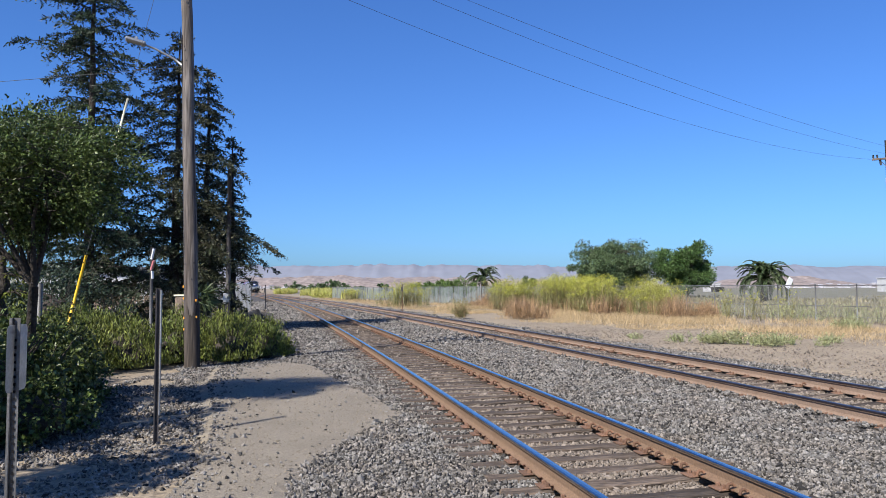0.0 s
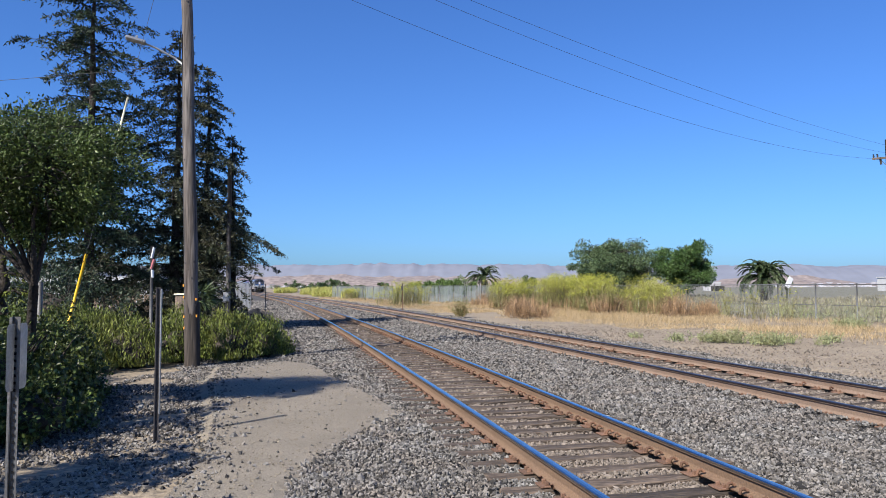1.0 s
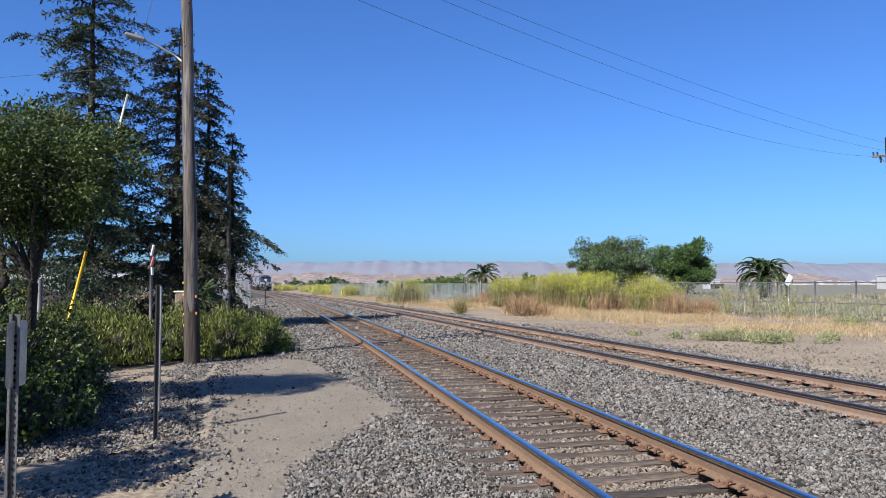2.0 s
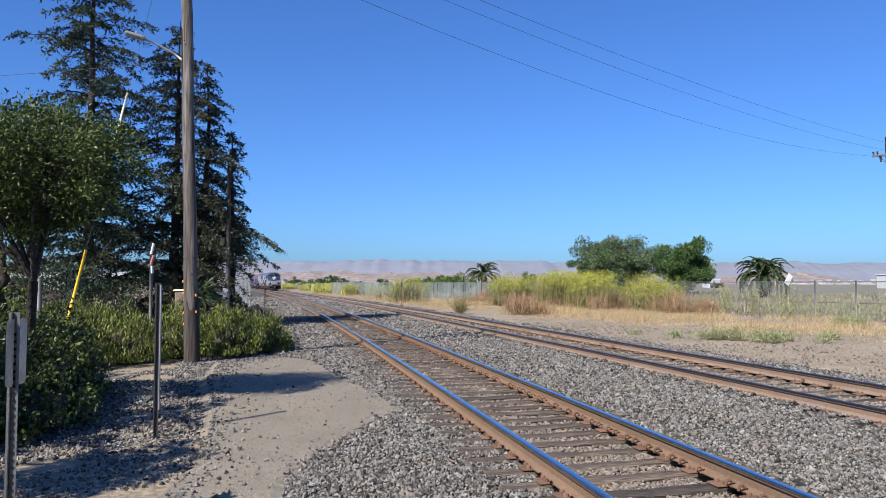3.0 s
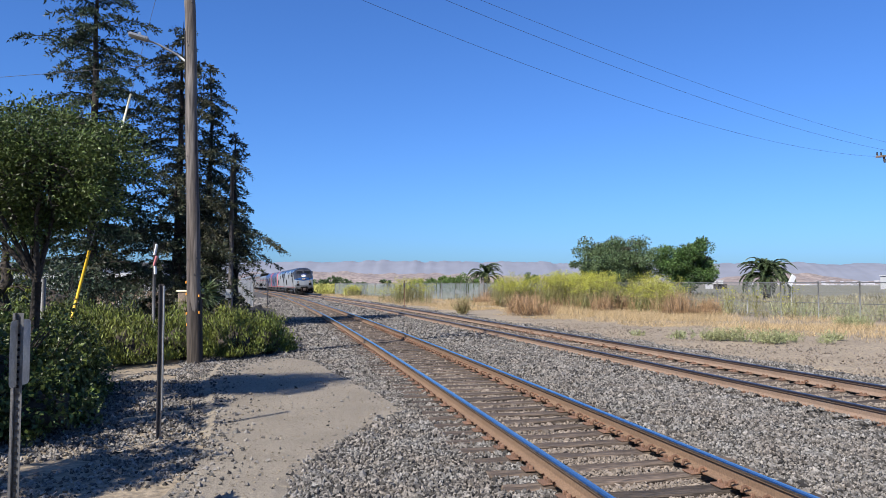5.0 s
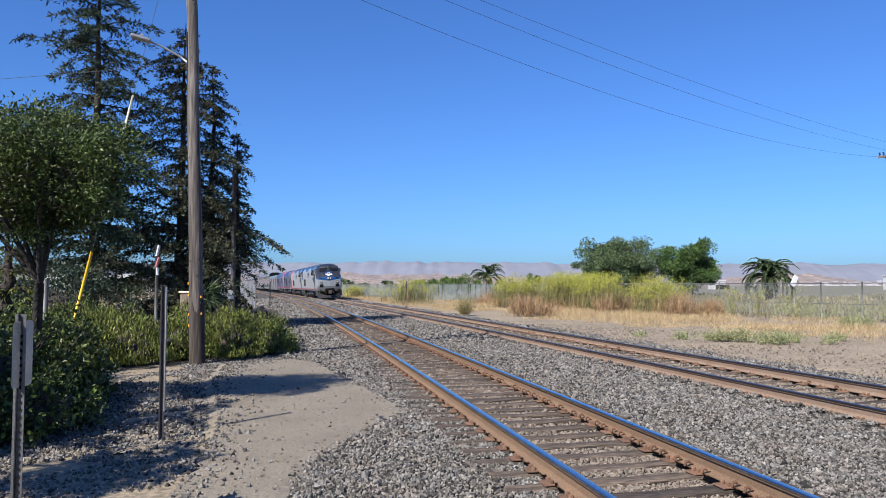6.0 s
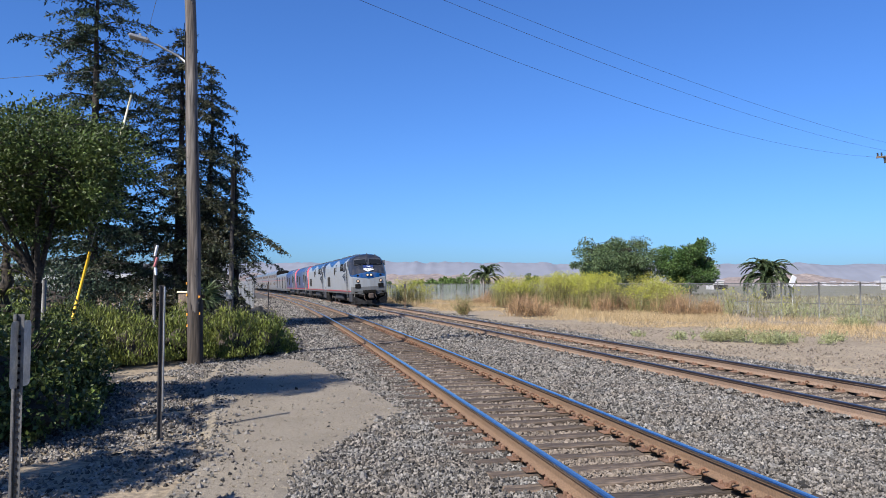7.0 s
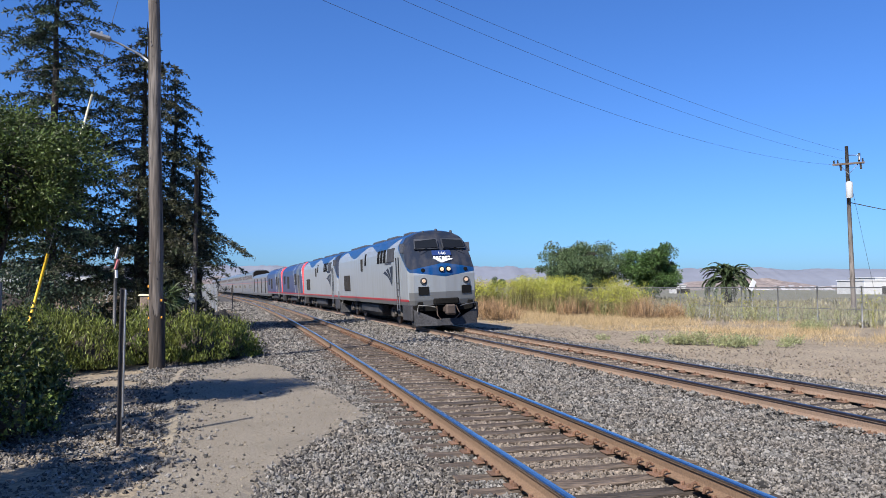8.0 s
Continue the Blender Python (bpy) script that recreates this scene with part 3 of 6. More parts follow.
M_CARGLASS = mat("tinted_window", (0.010, 0.012, 0.016), 0.15, 0.0, vary=0.05, scale=2, bump=0, spec=0.1)
M_BOGIE = mat("dusty_bogie_steel", (0.075, 0.066, 0.058), 0.8, 0.1, vary=0.4, scale=3, bump=0.2, second=(0.025, 0.023, 0.022))
M_RUBBER = mat("black_rubber", (0.010, 0.010, 0.011), 0.85, vary=0.1, scale=5, bump=0, spec=0.05)
M_WHITE = mat("white_paint", (0.675, 0.684, 0.693), 0.5, vary=0.08, scale=4, bump=0.05)
M_GRILLE = mat("grille_grey", (0.045, 0.042, 0.04), 0.7, 0.1, vary=0.3, scale=8, bump=0.2, spec=0.1)
M_EMBLEM = mat("emblem_slate", (0.03, 0.038, 0.06), 0.6, vary=0.08, scale=4, bump=0, spec=0.15)
M_NUMBERBLUE = mat("number_board_blue", (0.012, 0.03, 0.12), 0.4, vary=0.05, scale=4, bump=0)
M_WINFRAME = mat("window_frame_grey", (0.055, 0.06, 0.072), 0.5, 0.4, vary=0.15, scale=6, bump=0.05)
M_ROOF = mat("roof_grey", (0.06, 0.065, 0.08), 0.6, 0.1, vary=0.25, scale=1.5, bump=0.1)


def glow(name, colour, strength):
    m = bpy.data.materials.new(name)
    m.use_nodes = True
    bsdf = m.node_tree.nodes["Principled BSDF"]
    bsdf.inputs["Base Color"].default_value = (*colour, 1)
    bsdf.inputs["Emission Color"].default_value, bsdf.inputs["Emission Strength"].default_value = (*colour, 1), strength
    return m


M_LAMP = glow("lit_headlamp", (0.55, 0.40, 0.27), 0.35)
M_DITCH = glow("lit_ditch_lamp", (0.45, 0.32, 0.22), 0.2)


def hull(levels, rear, crisp=False):
    """A carbody stacked from outlines: (z, half width, nose y, corner length); crisp: flat front planes with a hard corner."""
    bm = bmesh.new()
    rings = []
    for z, w, nose, corner in levels:
        half = [(w, rear), (w, nose - corner), (w - 0.05, nose - corner * 0.62), (w - 0.22, nose - corner * 0.32), (w * 0.45, nose - corner * 0.08), (0.0, nose)]
        if crisp:
            half = [(w, rear), (w, nose - corner), (w - 0.15, nose - corner * 0.36), (w - 0.17, nose - corner * 0.28), (w * 0.45, nose - corner * 0.10), (0.0, nose)]
        pts = half + [(-x, y) for x, y in half[-2::-1]]
        rings.append([bm.verts.new((x, y, z)) for x, y in pts])
    k = len(rings[0])
    for r0, r1 in zip(rings, rings[1:]):
        for i in range(k):
            bm.faces.new((r0[i], r0[(i + 1) % k], r1[(i + 1) % k], r1[i]))
    bm.faces.new(rings[0][::-1])
    bm.faces.new(rings[-1])
    bmesh.ops.recalc_face_normals(bm, faces=bm.faces)
    return bm


def disc(bm, radius, depth, m, sides=16):
    """A short round body along local z, its rim rounded."""
    made = bmesh.ops.create_cone(bm, cap_ends=True, segments=sides, radius1=radius, radius2=radius, depth=depth, matrix=m)
    es = [ed for ed in {ed for v in made["verts"] for ed in v.link_edges} if ed.calc_face_angle(0) > 1.2]
    bmesh.ops.bevel(bm, geom=es, offset=min(radius, depth) * 0.15, segments=1, affect="EDGES")
    return bm


def bogie(parent, y0, wheelbase=2.75, gauge=0.75, radius=0.5):
    bm = bmesh.new()
    for sx in (-1, 1):
        box(bm, sx * 0.98 - 0.08, sx * 0.98 + 0.08, y0 - wheelbase / 2 - 0.55, y0 + wheelbase / 2 + 0.55, 0.55, 0.82, 0.04)
        box(bm, sx * 1.0 - 0.1, sx * 1.0 + 0.1, y0 - 0.45, y0 + 0.45, 0.38, 0.95, 0.05)
        for sy in (-1, 1):
            box(bm, sx * 1.05 - 0.11, sx * 1.05 + 0.11, y0 + sy * wheelbase / 2 - 0.2, y0 + sy * wheelbase / 2 + 0.2, 0.33, 0.72, 0.04)
            tube(bm, [(sx * 1.12, y0 + sy * 0.62, 0.5), (sx * 1.12, y0 + sy * 0.62, 0.98)], 0.09, 8)
            tube(bm, [(sx * 1.14, y0 + sy * 0.2, 0.95), (sx * 1.14, y0 + sy * 0.9, 0.45)], 0.045, 6)
            box(bm, sx * 0.85 - 0.1, sx * 0.85 + 0.1, y0 + sy * (wheelbase / 2 + 0.55), y0 + sy * (wheelbase / 2 + 0.72), 0.3, 0.6, 0.02)
    box(bm, -0.9, 0.9, y0 - 0.4, y0 + 0.4, 0.6, 0.9, 0.03)
    frame_ob = part("bogie", bm, M_BOGIE, parent, "dusty cast-steel bogie frame")
    for sy in (-1, 1):
        for sx in (-1, 1):
            bm = bmesh.new()
            disc(bm, radius, 0.13, Matrix.Translation((sx * 0.76, y0 + sy * wheelbase / 2, radius)) @ pose(0, 0, 0, 0, 90, 0), 20)
            disc(bm, radius * 0.3, 0.25, Matrix.Translation((sx * 0.8, y0 + sy * wheelbase / 2, radius)) @ pose(0, 0, 0, 0, 90, 0), 10)
            part("wheel", bm, M_WHEEL, frame_ob, "steel wheel")


def quad_panel(name, pts, thick, material, parent, label=""):
    """A slab on four corners, its thickness along their normal."""
    bm = bmesh.new()
    v = [Vector(p) for p in pts]
    n = (v[1] - v[0]).cross(v[-1] - v[0]).normalized() * thick
    a, c = [bm.verts.new(p + n) for p in v], [bm.verts.new(p - n) for p in v]
    bm.faces.new(a)
    bm.faces.new(c[::-1])
    for i in range(len(v)):
        j = (i + 1) % len(v)
        bm.faces.new((a[j], a[i], c[i], c[j]))
    bmesh.ops.recalc_face_normals(bm, faces=bm.faces)
    return part(name, bm, material, parent, label)


def running_gear(t, length):
    for y0 in (length * 0.31, -length * 0.235):
        bogie(t, y0)
    bm = bmesh.new()
    box(bm, -1.25, 1.25, -2.6, 2.6, 0.32, 1.02, 0.18)
    part("fuel_tank", bm, M_PILOT, t, "grey fuel tank between the bogies")


def lettering(text, size, material, m):
    """Raised characters in the built-in font, centred, as a mesh."""
    curve = bpy.data.curves.new("lettering", "FONT")
    curve.body, curve.size, curve.extrude = text, size, 0.006
    curve.align_x = curve.align_y = "CENTER"
    ob = bpy.data.objects.new("lettering", curve)
    me = bpy.data.meshes.new_from_object(ob)
    bpy.data.objects.remove(ob)
    bpy.data.curves.remove(curve)
    me.transform(m)
    me.materials.clear()
    me.materials.append(material)
    return me


def silver_locomotive():
    t = thing("locomotive", "silver diesel locomotive with a blue band and charcoal cab", "locomotive", group="train")
    part("body", hull(((1.0, 1.48, 10.36, 0.55), (1.22, 1.52, 10.42, 0.55), (2.3, 1.525, 10.5, 0.6), (2.6, 1.525, 10.44, 0.62), (3.0, 1.52, 10.18, 0.66),
                       (3.42, 1.50, 9.86, 0.66), (3.72, 1.43, 9.62, 0.64), (3.98, 1.28, 9.41, 0.58), (4.17, 0.98, 9.20, 0.5), (4.27, 0.58, 9.02, 0.3), (4.31, 0.25, 8.85, 0.2)), -8.75, True), M_SILVERLOCO, t)
    # windscreen: two panes on the sloping face, each in a rubber frame
    for sx in (-1, 1):
        pts = [(sx * 0.13, 9.95, 3.45), (sx * 1.12, 9.81, 3.45), (sx * 1.06, 9.55, 3.83), (sx * 0.13, 9.67, 3.83)]
        quad_panel("windscreen_frame", [(x + sx * (0.035 if abs(x) > 0.5 else -0.035), y + 0.0, z + (0.035 if z > 3.6 else -0.035)) for x, y, z in pts], 0.035, M_WINFRAME, t, "grey metal windscreen frame")
        quad_panel("windscreen", pts, 0.05, M_CARGLASS, t, "dark windscreen pane")
        quad_panel("side_window", [(sx * 1.49, 8.55, 3.42), (sx * 1.49, 9.05, 3.42), (sx * 1.405, 8.95, 3.70), (sx * 1.405, 8.55, 3.70)], 0.035, M_GLASS, t, "dark cab side window")
        quad_panel("mirror", [(sx * 1.46, 9.12, 3.30), (sx * 1.62, 9.12, 3.30), (sx * 1.62, 9.06, 3.72), (sx * 1.42, 9.06, 3.72)], 0.03, M_ROOF, t, "grey folding mirror")
        bm = bmesh.new()
        tube(bm, [(sx * 1.0, 10.02, 3.30), (sx * 0.62, 9.93, 3.46)], 0.014, 5)
        part("wiper", bm, M_RUBBER, t)
        # lamps
        bm = bmesh.new()
        disc(bm, 0.12, 0.12, Matrix.Translation((sx * 0.15, 10.46, 2.52)) @ pose(0, 0, 0, 90, 0, 0))
        bz = part("headlight_housing", bm, M_RUBBER, t, "dark headlight housing")
        bm = bmesh.new()
        disc(bm, 0.085, 0.05, Matrix.Translation((sx * 0.15, 10.53, 2.52)) @ pose(0, 0, 0, 90, 0, 0))
        part("lamp", bm, M_LAMP, bz, "lit warm headlamp")
        bm = bmesh.new()
        disc(bm, 0.15, 0.10, Matrix.Translation((sx * 0.95, 10.375, 2.04)) @ pose(0, 0, 0, 90, 0, 0))
        bz = part("ditch_light_housing", bm, M_PILOT, t, "grey ditch light ring")
        bm = bmesh.new()
        disc(bm, 0.08, 0.05, Matrix.Translation((sx * 0.95, 10.435, 2.04)) @ pose(0, 0, 0, 90, 0, 0))
        part("lamp", bm, M_DITCH, bz, "lit ditch lamp")
        bm = bmesh.new()
        disc(bm, 0.085, 0.08, Matrix.Translation((sx * 0.95, 10.36, 2.50)) @ pose(0, 0, 0, 90, 0, 0))
        part("marker_light", bm, M_RUBBER, t, "small dark marker light")
        # black step pocket and its corner step below
        quad_panel("step_pocket", [(sx * 0.74, 10.40, 1.46), (sx * 1.18, 10.335, 1.46), (sx * 1.18, 10.35, 1.80), (sx * 0.74, 10.415, 1.80)], 0.012, M_RUBBER, t, "black recessed step")
        bm = bmesh.new()
        box(bm, sx * 1.12 - 0.1, sx * 1.12 + 0.1, 10.2, 10.42, 0.78, 1.16, 0.02)
        part("hose_bracket", bm, M_TRAINDARK, t)
        bm = bmesh.new()
        tube(bm, [(sx * 0.55, 10.66, 0.92), (sx * 0.8, 10.62, 0.98), (sx * 1.25, 10.5, 1.02), (sx * 1.3, 10.45, 0.75)], 0.025, 6)
        part("handrail", bm, M_OLDGALV, t, "grey pilot handrail")
        # side ladder by the cab door
        bm = bmesh.new()
        for yy in (8.05, 8.5):
            tube(bm, [(sx * 1.57, yy, 0.75), (sx * 1.57, yy, 3.15)], 0.022, 6)
        for k in range(5):
            tube(bm, [(sx * 1.57, 8.05, 0.8 + k * 0.3), (sx * 1.57, 8.5, 0.8 + k * 0.3)], 0.018, 5)
        part("ladder", bm, M_WINFRAME, t, "grey cab side ladder")
        quad_panel("cab_door", [(sx * 1.525, 8.0, 1.35), (sx * 1.525, 8.55, 1.35), (sx * 1.525, 8.55, 3.25), (sx * 1.525, 8.0, 3.25)], 0.012, M_SILVERLOCO, t)
        # grilles along the upper side
        for y0, y1, z0, z1 in ((-0.6, -0.2, 2.7, 3.38), (-6.4, -4.4, 1.6, 2.55)):
            bm = bmesh.new()
            box(bm, sx * 1.51, sx * 1.55, y0, y1, z0, z1)
            count = int((y1 - y0) / 0.16)
            for k in range(count):
                yy = y0 + (k + 0.5) * (y1 - y0) / count
                box(bm, sx * 1.55, sx * 1.575, yy - 0.05, yy + 0.05, z0 + 0.04, z1 - 0.04)
            part("grille", bm, M_GRILLE, t, "dark louvred side grille")
        for y0, y1, me in ((6.0, 7.5, M_PILOT), (5.2, 5.7, M_RUBBER), (4.5, 5.0, M_RUBBER), (3.8, 4.3, M_RUBBER), (0.4, 0.8, M_RUBBER)):
            quad_panel("roof_vent", [(sx * 1.53, y0, 3.0), (sx * 1.53, y1, 3.0), (sx * 1.46, y1, 3.62), (sx * 1.46, y0, 3.62)], 0.02, me, t, "dark upper side vent")
        # slate swoosh emblem: three leaning bars
        for (y0, z0), (y1, z1) in (((5.15, 2.48), (5.55, 2.60)), ((5.78, 2.63), (6.22, 2.72)), ((6.52, 2.74), (7.2, 2.80))):
            bm = bmesh.new()
            rows = []
            for k in range(9):
                # each stroke narrows along an arc down to one common foot
                f = k / 8
                bow = 0.16 * math.sin(math.pi * f) * (7.3 - y0) / 1.75
                foot, low = 6.95, 1.86
                rows.append([(sx * 1.532, y + (foot - y) * f + bow * 0.6, z + (low - z) * f + bow * 0.5) for y, z in ((y0, z0), (y1, z1))])
            for a, c in zip(rows, rows[1:]):
                bm.faces.new([bm.verts.new(p) for p in (a[0], a[1], c[1], c[0])])
            bmesh.ops.solidify(bm, geom=bm.faces[:], thickness=0.006)
            part("emblem_stroke", bm, M_EMBLEM, t, "slate curved emblem stroke")
        for k in range(6):
            quad_panel("marking_bar", [(sx * 1.527, 5.55 + k * 0.24, 2.88), (sx * 1.527, 5.70 + k * 0.24, 2.88), (sx * 1.525, 5.70 + k * 0.24, 3.02), (sx * 1.525, 5.55 + k * 0.24, 3.02)], 0.008, M_EMBLEM, t, "small slate bar")
    quad_panel("number_board", [(-0.42, 10.09, 3.10), (0.42, 10.09, 3.10), (0.42, 9.925, 3.32), (-0.42, 9.925, 3.32)], 0.05, M_NUMBERBLUE, t, "dark blue number board")
    part("road_number", lettering("146", 0.24, M_WHITE, Matrix.Translation((0, 10.075, 3.215)) @ pose(0, 0, 0, 53, 0, 180)), None, t, "white painted road number")
    # wing strokes fanning from one foot, and a row of small bars above them
    on_nose = lambda x, h: (x, 10.20 - (h - 3.0) * 0.72 - 0.09 * abs(x), h)
    for x0, h0, x1, h1 in ((-0.46, 2.95, -0.30, 2.99), (-0.22, 3.0, 0.02, 3.01), (0.12, 3.01, 0.44, 3.01)):
        quad_panel("nose_emblem", [on_nose(0.06, 2.80), on_nose(0.12, 2.81), on_nose(x1, h1), on_nose(x0, h0)], 0.025, M_WHITE, t, "white wing-shaped emblem stroke")
    for k in range(6):
        quad_panel("marking_bar", [on_nose(-0.34 + 0.13 * k, 3.03), on_nose(-0.25 + 0.13 * k, 3.03), on_nose(-0.25 + 0.13 * k, 3.08), on_nose(-0.34 + 0.13 * k, 3.08)], 0.02, M_WHITE, t, "small white bar")
    # pilot, coupler, anticlimber
    bm = bmesh.new()
    pl = [(-1.45, 9.85), (-1.42, 10.3), (-0.5, 10.62), (0.5, 10.62), (1.42, 10.3), (1.45, 9.85)]
    lo, hi = [bm.verts.new((x * 0.97, y + 0.08, 0.14)) for x, y in pl], [bm.verts.new((x, y, 0.85 if abs(x) > 0.6 else 0.42)) for x, y in pl]
    for i in range(5):
        bm.faces.new((lo[i], lo[i + 1], hi[i + 1], hi[i]))
    bmesh.ops.solidify(bm, geom=bm.faces[:], thickness=0.06)
    part("pilot", bm, M_PILOT, t, "grey steel pilot plough")
    bm = bmesh.new()
    box(bm, -0.55, 0.55, 10.25, 10.56, 1.02, 1.28, 0.04)
    box(bm, -1.42, 1.42, 9.9, 10.3, 0.72, 1.02, 0.04)
    part("anticlimber", bm, M_TRAINDARK, t, "black anticlimber beam")
    bm = bmesh.new()
    box(bm, -0.14, 0.14, 10.3, 10.95, 0.68, 0.92, 0.04)
    box(bm, -0.24, 0.2, 10.8, 11.1, 0.58, 1.02, 0.07)
    tube(bm, [(0.45, 10.5, 0.95), (0.5, 10.75, 0.6), (0.35, 10.7, 0.4)], 0.03, 6)
    tube(bm, [(-0.4, 10.5, 0.95), (-0.5, 10.75, 0.6), (-0.3, 10.7, 0.42)], 0.03, 6)
    part("coupler", bm, M_COUPLER, t, "rusty knuckle coupler with hoses")
    bm = bmesh.new()
    box(bm, -1.36, 1.36, 8.6, 10.05, 0.26, 1.0, 0.05)
    box(bm, -0.75, 0.75, -8.6, 8.6, 0.62, 1.0, 0.04)
    part("frame_sill", bm, M_TRAINDARK, t, "black frame sill and end plate")
    # skirt behind the pilot, roof hatches, horn
    for sx in (-1, 1):
        bm = bmesh.new()
        box(bm, sx * 1.40, sx * 1.50, 8.7, 10.25, 0.35, 1.05, 0.03)
        part("skirt", bm, M_PILOT, t, "grey side skirt")
    for y0, y1 in ((6.2, 7.6), (2.6, 4.6), (-1.0, 1.4), (-6.5, -3.5), (-8.3, -7.0)):
        bm = bmesh.new()
        box(bm, -0.7, 0.7, y0, y1, 4.18, 4.34, 0.04)
        part("roof_hatch", bm, M_ROOF, t, "grey roof hatch")
    for x in (-0.8, -0.1, 0.5):
        bm = bmesh.new()
        box(bm, x - 0.05, x + 0.05, 8.9, 9.05, 4.05, 4.36 if abs(x) < 0.3 else 4.28, 0.03)
        part("roof_marker", bm, M_ROOF, t)
    running_gear(t, 21.0)
    return t


def blue_locomotive():
    t = thing("locomotive", "deep blue diesel locomotive with a red nose stripe", "locomotive", group="train")
    part("body", hull(((1.0, 1.48, 10.3, 0.6), (1.3, 1.52, 10.45, 0.7), (2.3, 1.525, 10.5, 0.8), (3.1, 1.52, 10.0, 0.9), (3.6, 1.46, 9.5, 0.9),
                       (4.0, 1.18, 9.0, 0.8), (4.22, 0.85, 8.6, 0.5), (4.32, 0.3, 8.4, 0.2)), -8.75), M_BLUELOCO, t)
    for sx in (-1, 1):
        quad_panel("windscreen", [(sx * 0.1, 10.0, 3.2), (sx * 1.15, 9.7, 3.2), (sx * 1.0, 9.3, 3.7), (sx * 0.1, 9.55, 3.7)], 0.06, M_GLASS, t, "dark windscreen pane")
        quad_panel("side_window", [(sx * 1.515, 7.9, 2.9), (sx * 1.515, 8.6, 2.9), (sx * 1.47, 8.5, 3.5), (sx * 1.47, 7.9, 3.5)], 0.03, M_GLASS, t, "dark cab side window")
        for y0, y1, z0, z1 in ((3.6, 5.0, 2.1, 3.2), (-3.2, -1.6, 1.7, 3.0), (-6.6, -5.4, 2.2, 3.1)):
            bm = bmesh.new()
            box(bm, sx * 1.51, sx * 1.55, y0, y1, z0, z1)
            count = int((z1 - z0) / 0.14)
            for k in range(count):
                zz = z0 + (k + 0.5) * (z1 - z0) / count
                box(bm, sx * 1.55, sx * 1.57, y0 + 0.05, y1 - 0.05, zz - 0.04, zz + 0.04)
            part("grille", bm, M_GRILLE, t, "dark louvred side grille")
        bm = bmesh.new()
        for yy in (6.6, 7.1):
            tube(bm, [(sx * 1.57, yy, 0.75), (sx * 1.57, yy, 3.0)], 0.022, 6)
        part("handrail", bm, M_OLDGALV, t)
    for y0, y1 in ((4.6, 6.6), (0.2, 2.8), (-5.5, -2.5), (-8.3, -7.0)):
        bm = bmesh.new()
        box(bm, -0.7, 0.7, y0, y1, 4.18, 4.34, 0.04)
        part("roof_hatch", bm, M_ROOF, t, "grey roof hatch")
    bm = bmesh.new()
    box(bm, -1.4, 1.4, 9.8, 10.4, 0.3, 1.0, 0.06)
    part("pilot", bm, M_PILOT, t)
    running_gear(t, 21.0)
    return t


def passenger_car(label, length=25.6, top=4.92):
    h = length / 2
    t = thing("passenger_car", label, "railway carriage", group="train")
    bm = bmesh.new()
    prof = [(1.46, 0.62), (1.53, 0.9), (1.53, top - 0.75), (1.46, top - 0.42), (1.25, top - 0.18), (0.8, top - 0.04), (0.0, top)]
    prof = prof + [(-x, z) for x, z in prof[-2::-1]]
    r0, r1 = [bm.verts.new((x, -h, z)) for x, z in prof], [bm.verts.new((x, h, z)) for x, z in prof]
    for i in range(len(prof) - 1):
        bm.faces.new((r0[i], r0[i + 1], r1[i + 1], r1[i]))
    bm.faces.new((r0[0], r1[0], r1[-1], r0[-1]))
    bm.faces.new(r0)
    bm.faces.new(r1[::-1])
    bmesh.ops.recalc_face_normals(bm, faces=bm.faces)
    part("body", bm, M_CARSILVER, t)
    for y in (-h - 0.012, h + 0.012):
        quad_panel("end_wall", [(-1.42, y, 0.8), (1.42, y, 0.8), (1.36, y, top - 0.45), (0.9, y, top - 0.1), (-0.9, y, top - 0.1), (-1.36, y, top - 0.45)], 0.02, M_TRAINDARK, t, "dark end wall")
    bm = bmesh.new()
    box(bm, -0.55, 0.55, -h + 0.3, h - 0.3, top - 0.03, top + 0.05, 0.02)
    part("roof", bm, M_ROOF, t, "grey roof walk")
    for sx in (-1, 1):
        for k in range(5):
            bm = bmesh.new()
            zz = 1.15 + k * 0.11
            box(bm, sx * 1.525, sx * 1.55, -h + 0.2, h - 0.2, zz - 0.03, zz + 0.03, 0.008)
            part("flute", bm, M_CARSILVER, t)
        for k in range(11):
            yy = -h + 2.0 + k * (length - 4.0) / 10
            bm = bmesh.new()
            box(bm, sx * 1.51, sx * 1.545, yy - 0.95, yy + 0.95, 3.40, 4.10, 0.02)
            part("window", bm, M_CARGLASS, t, "dark tinted window")
            if k in (1, 2, 3, 7, 8, 9):
                bm = bmesh.new()
                box(bm, sx * 1.51, sx * 1.545, yy - 0.7, yy + 0.7, 1.75, 2.35, 0.02)
                part("window", bm, M_CARGLASS, t, "dark tinted window")
    for y0 in (h - 4.2, -h + 4.2):
        bogie(t, y0, 2.6, radius=0.46)
    bm = bmesh.new()
    box(bm, -1.3, 1.3, -6.0, 6.0, 0.4, 0.72, 0.06)
    part("underfloor_box", bm, M_TRAINDARK, t, "dark underfloor equipment")
    return t


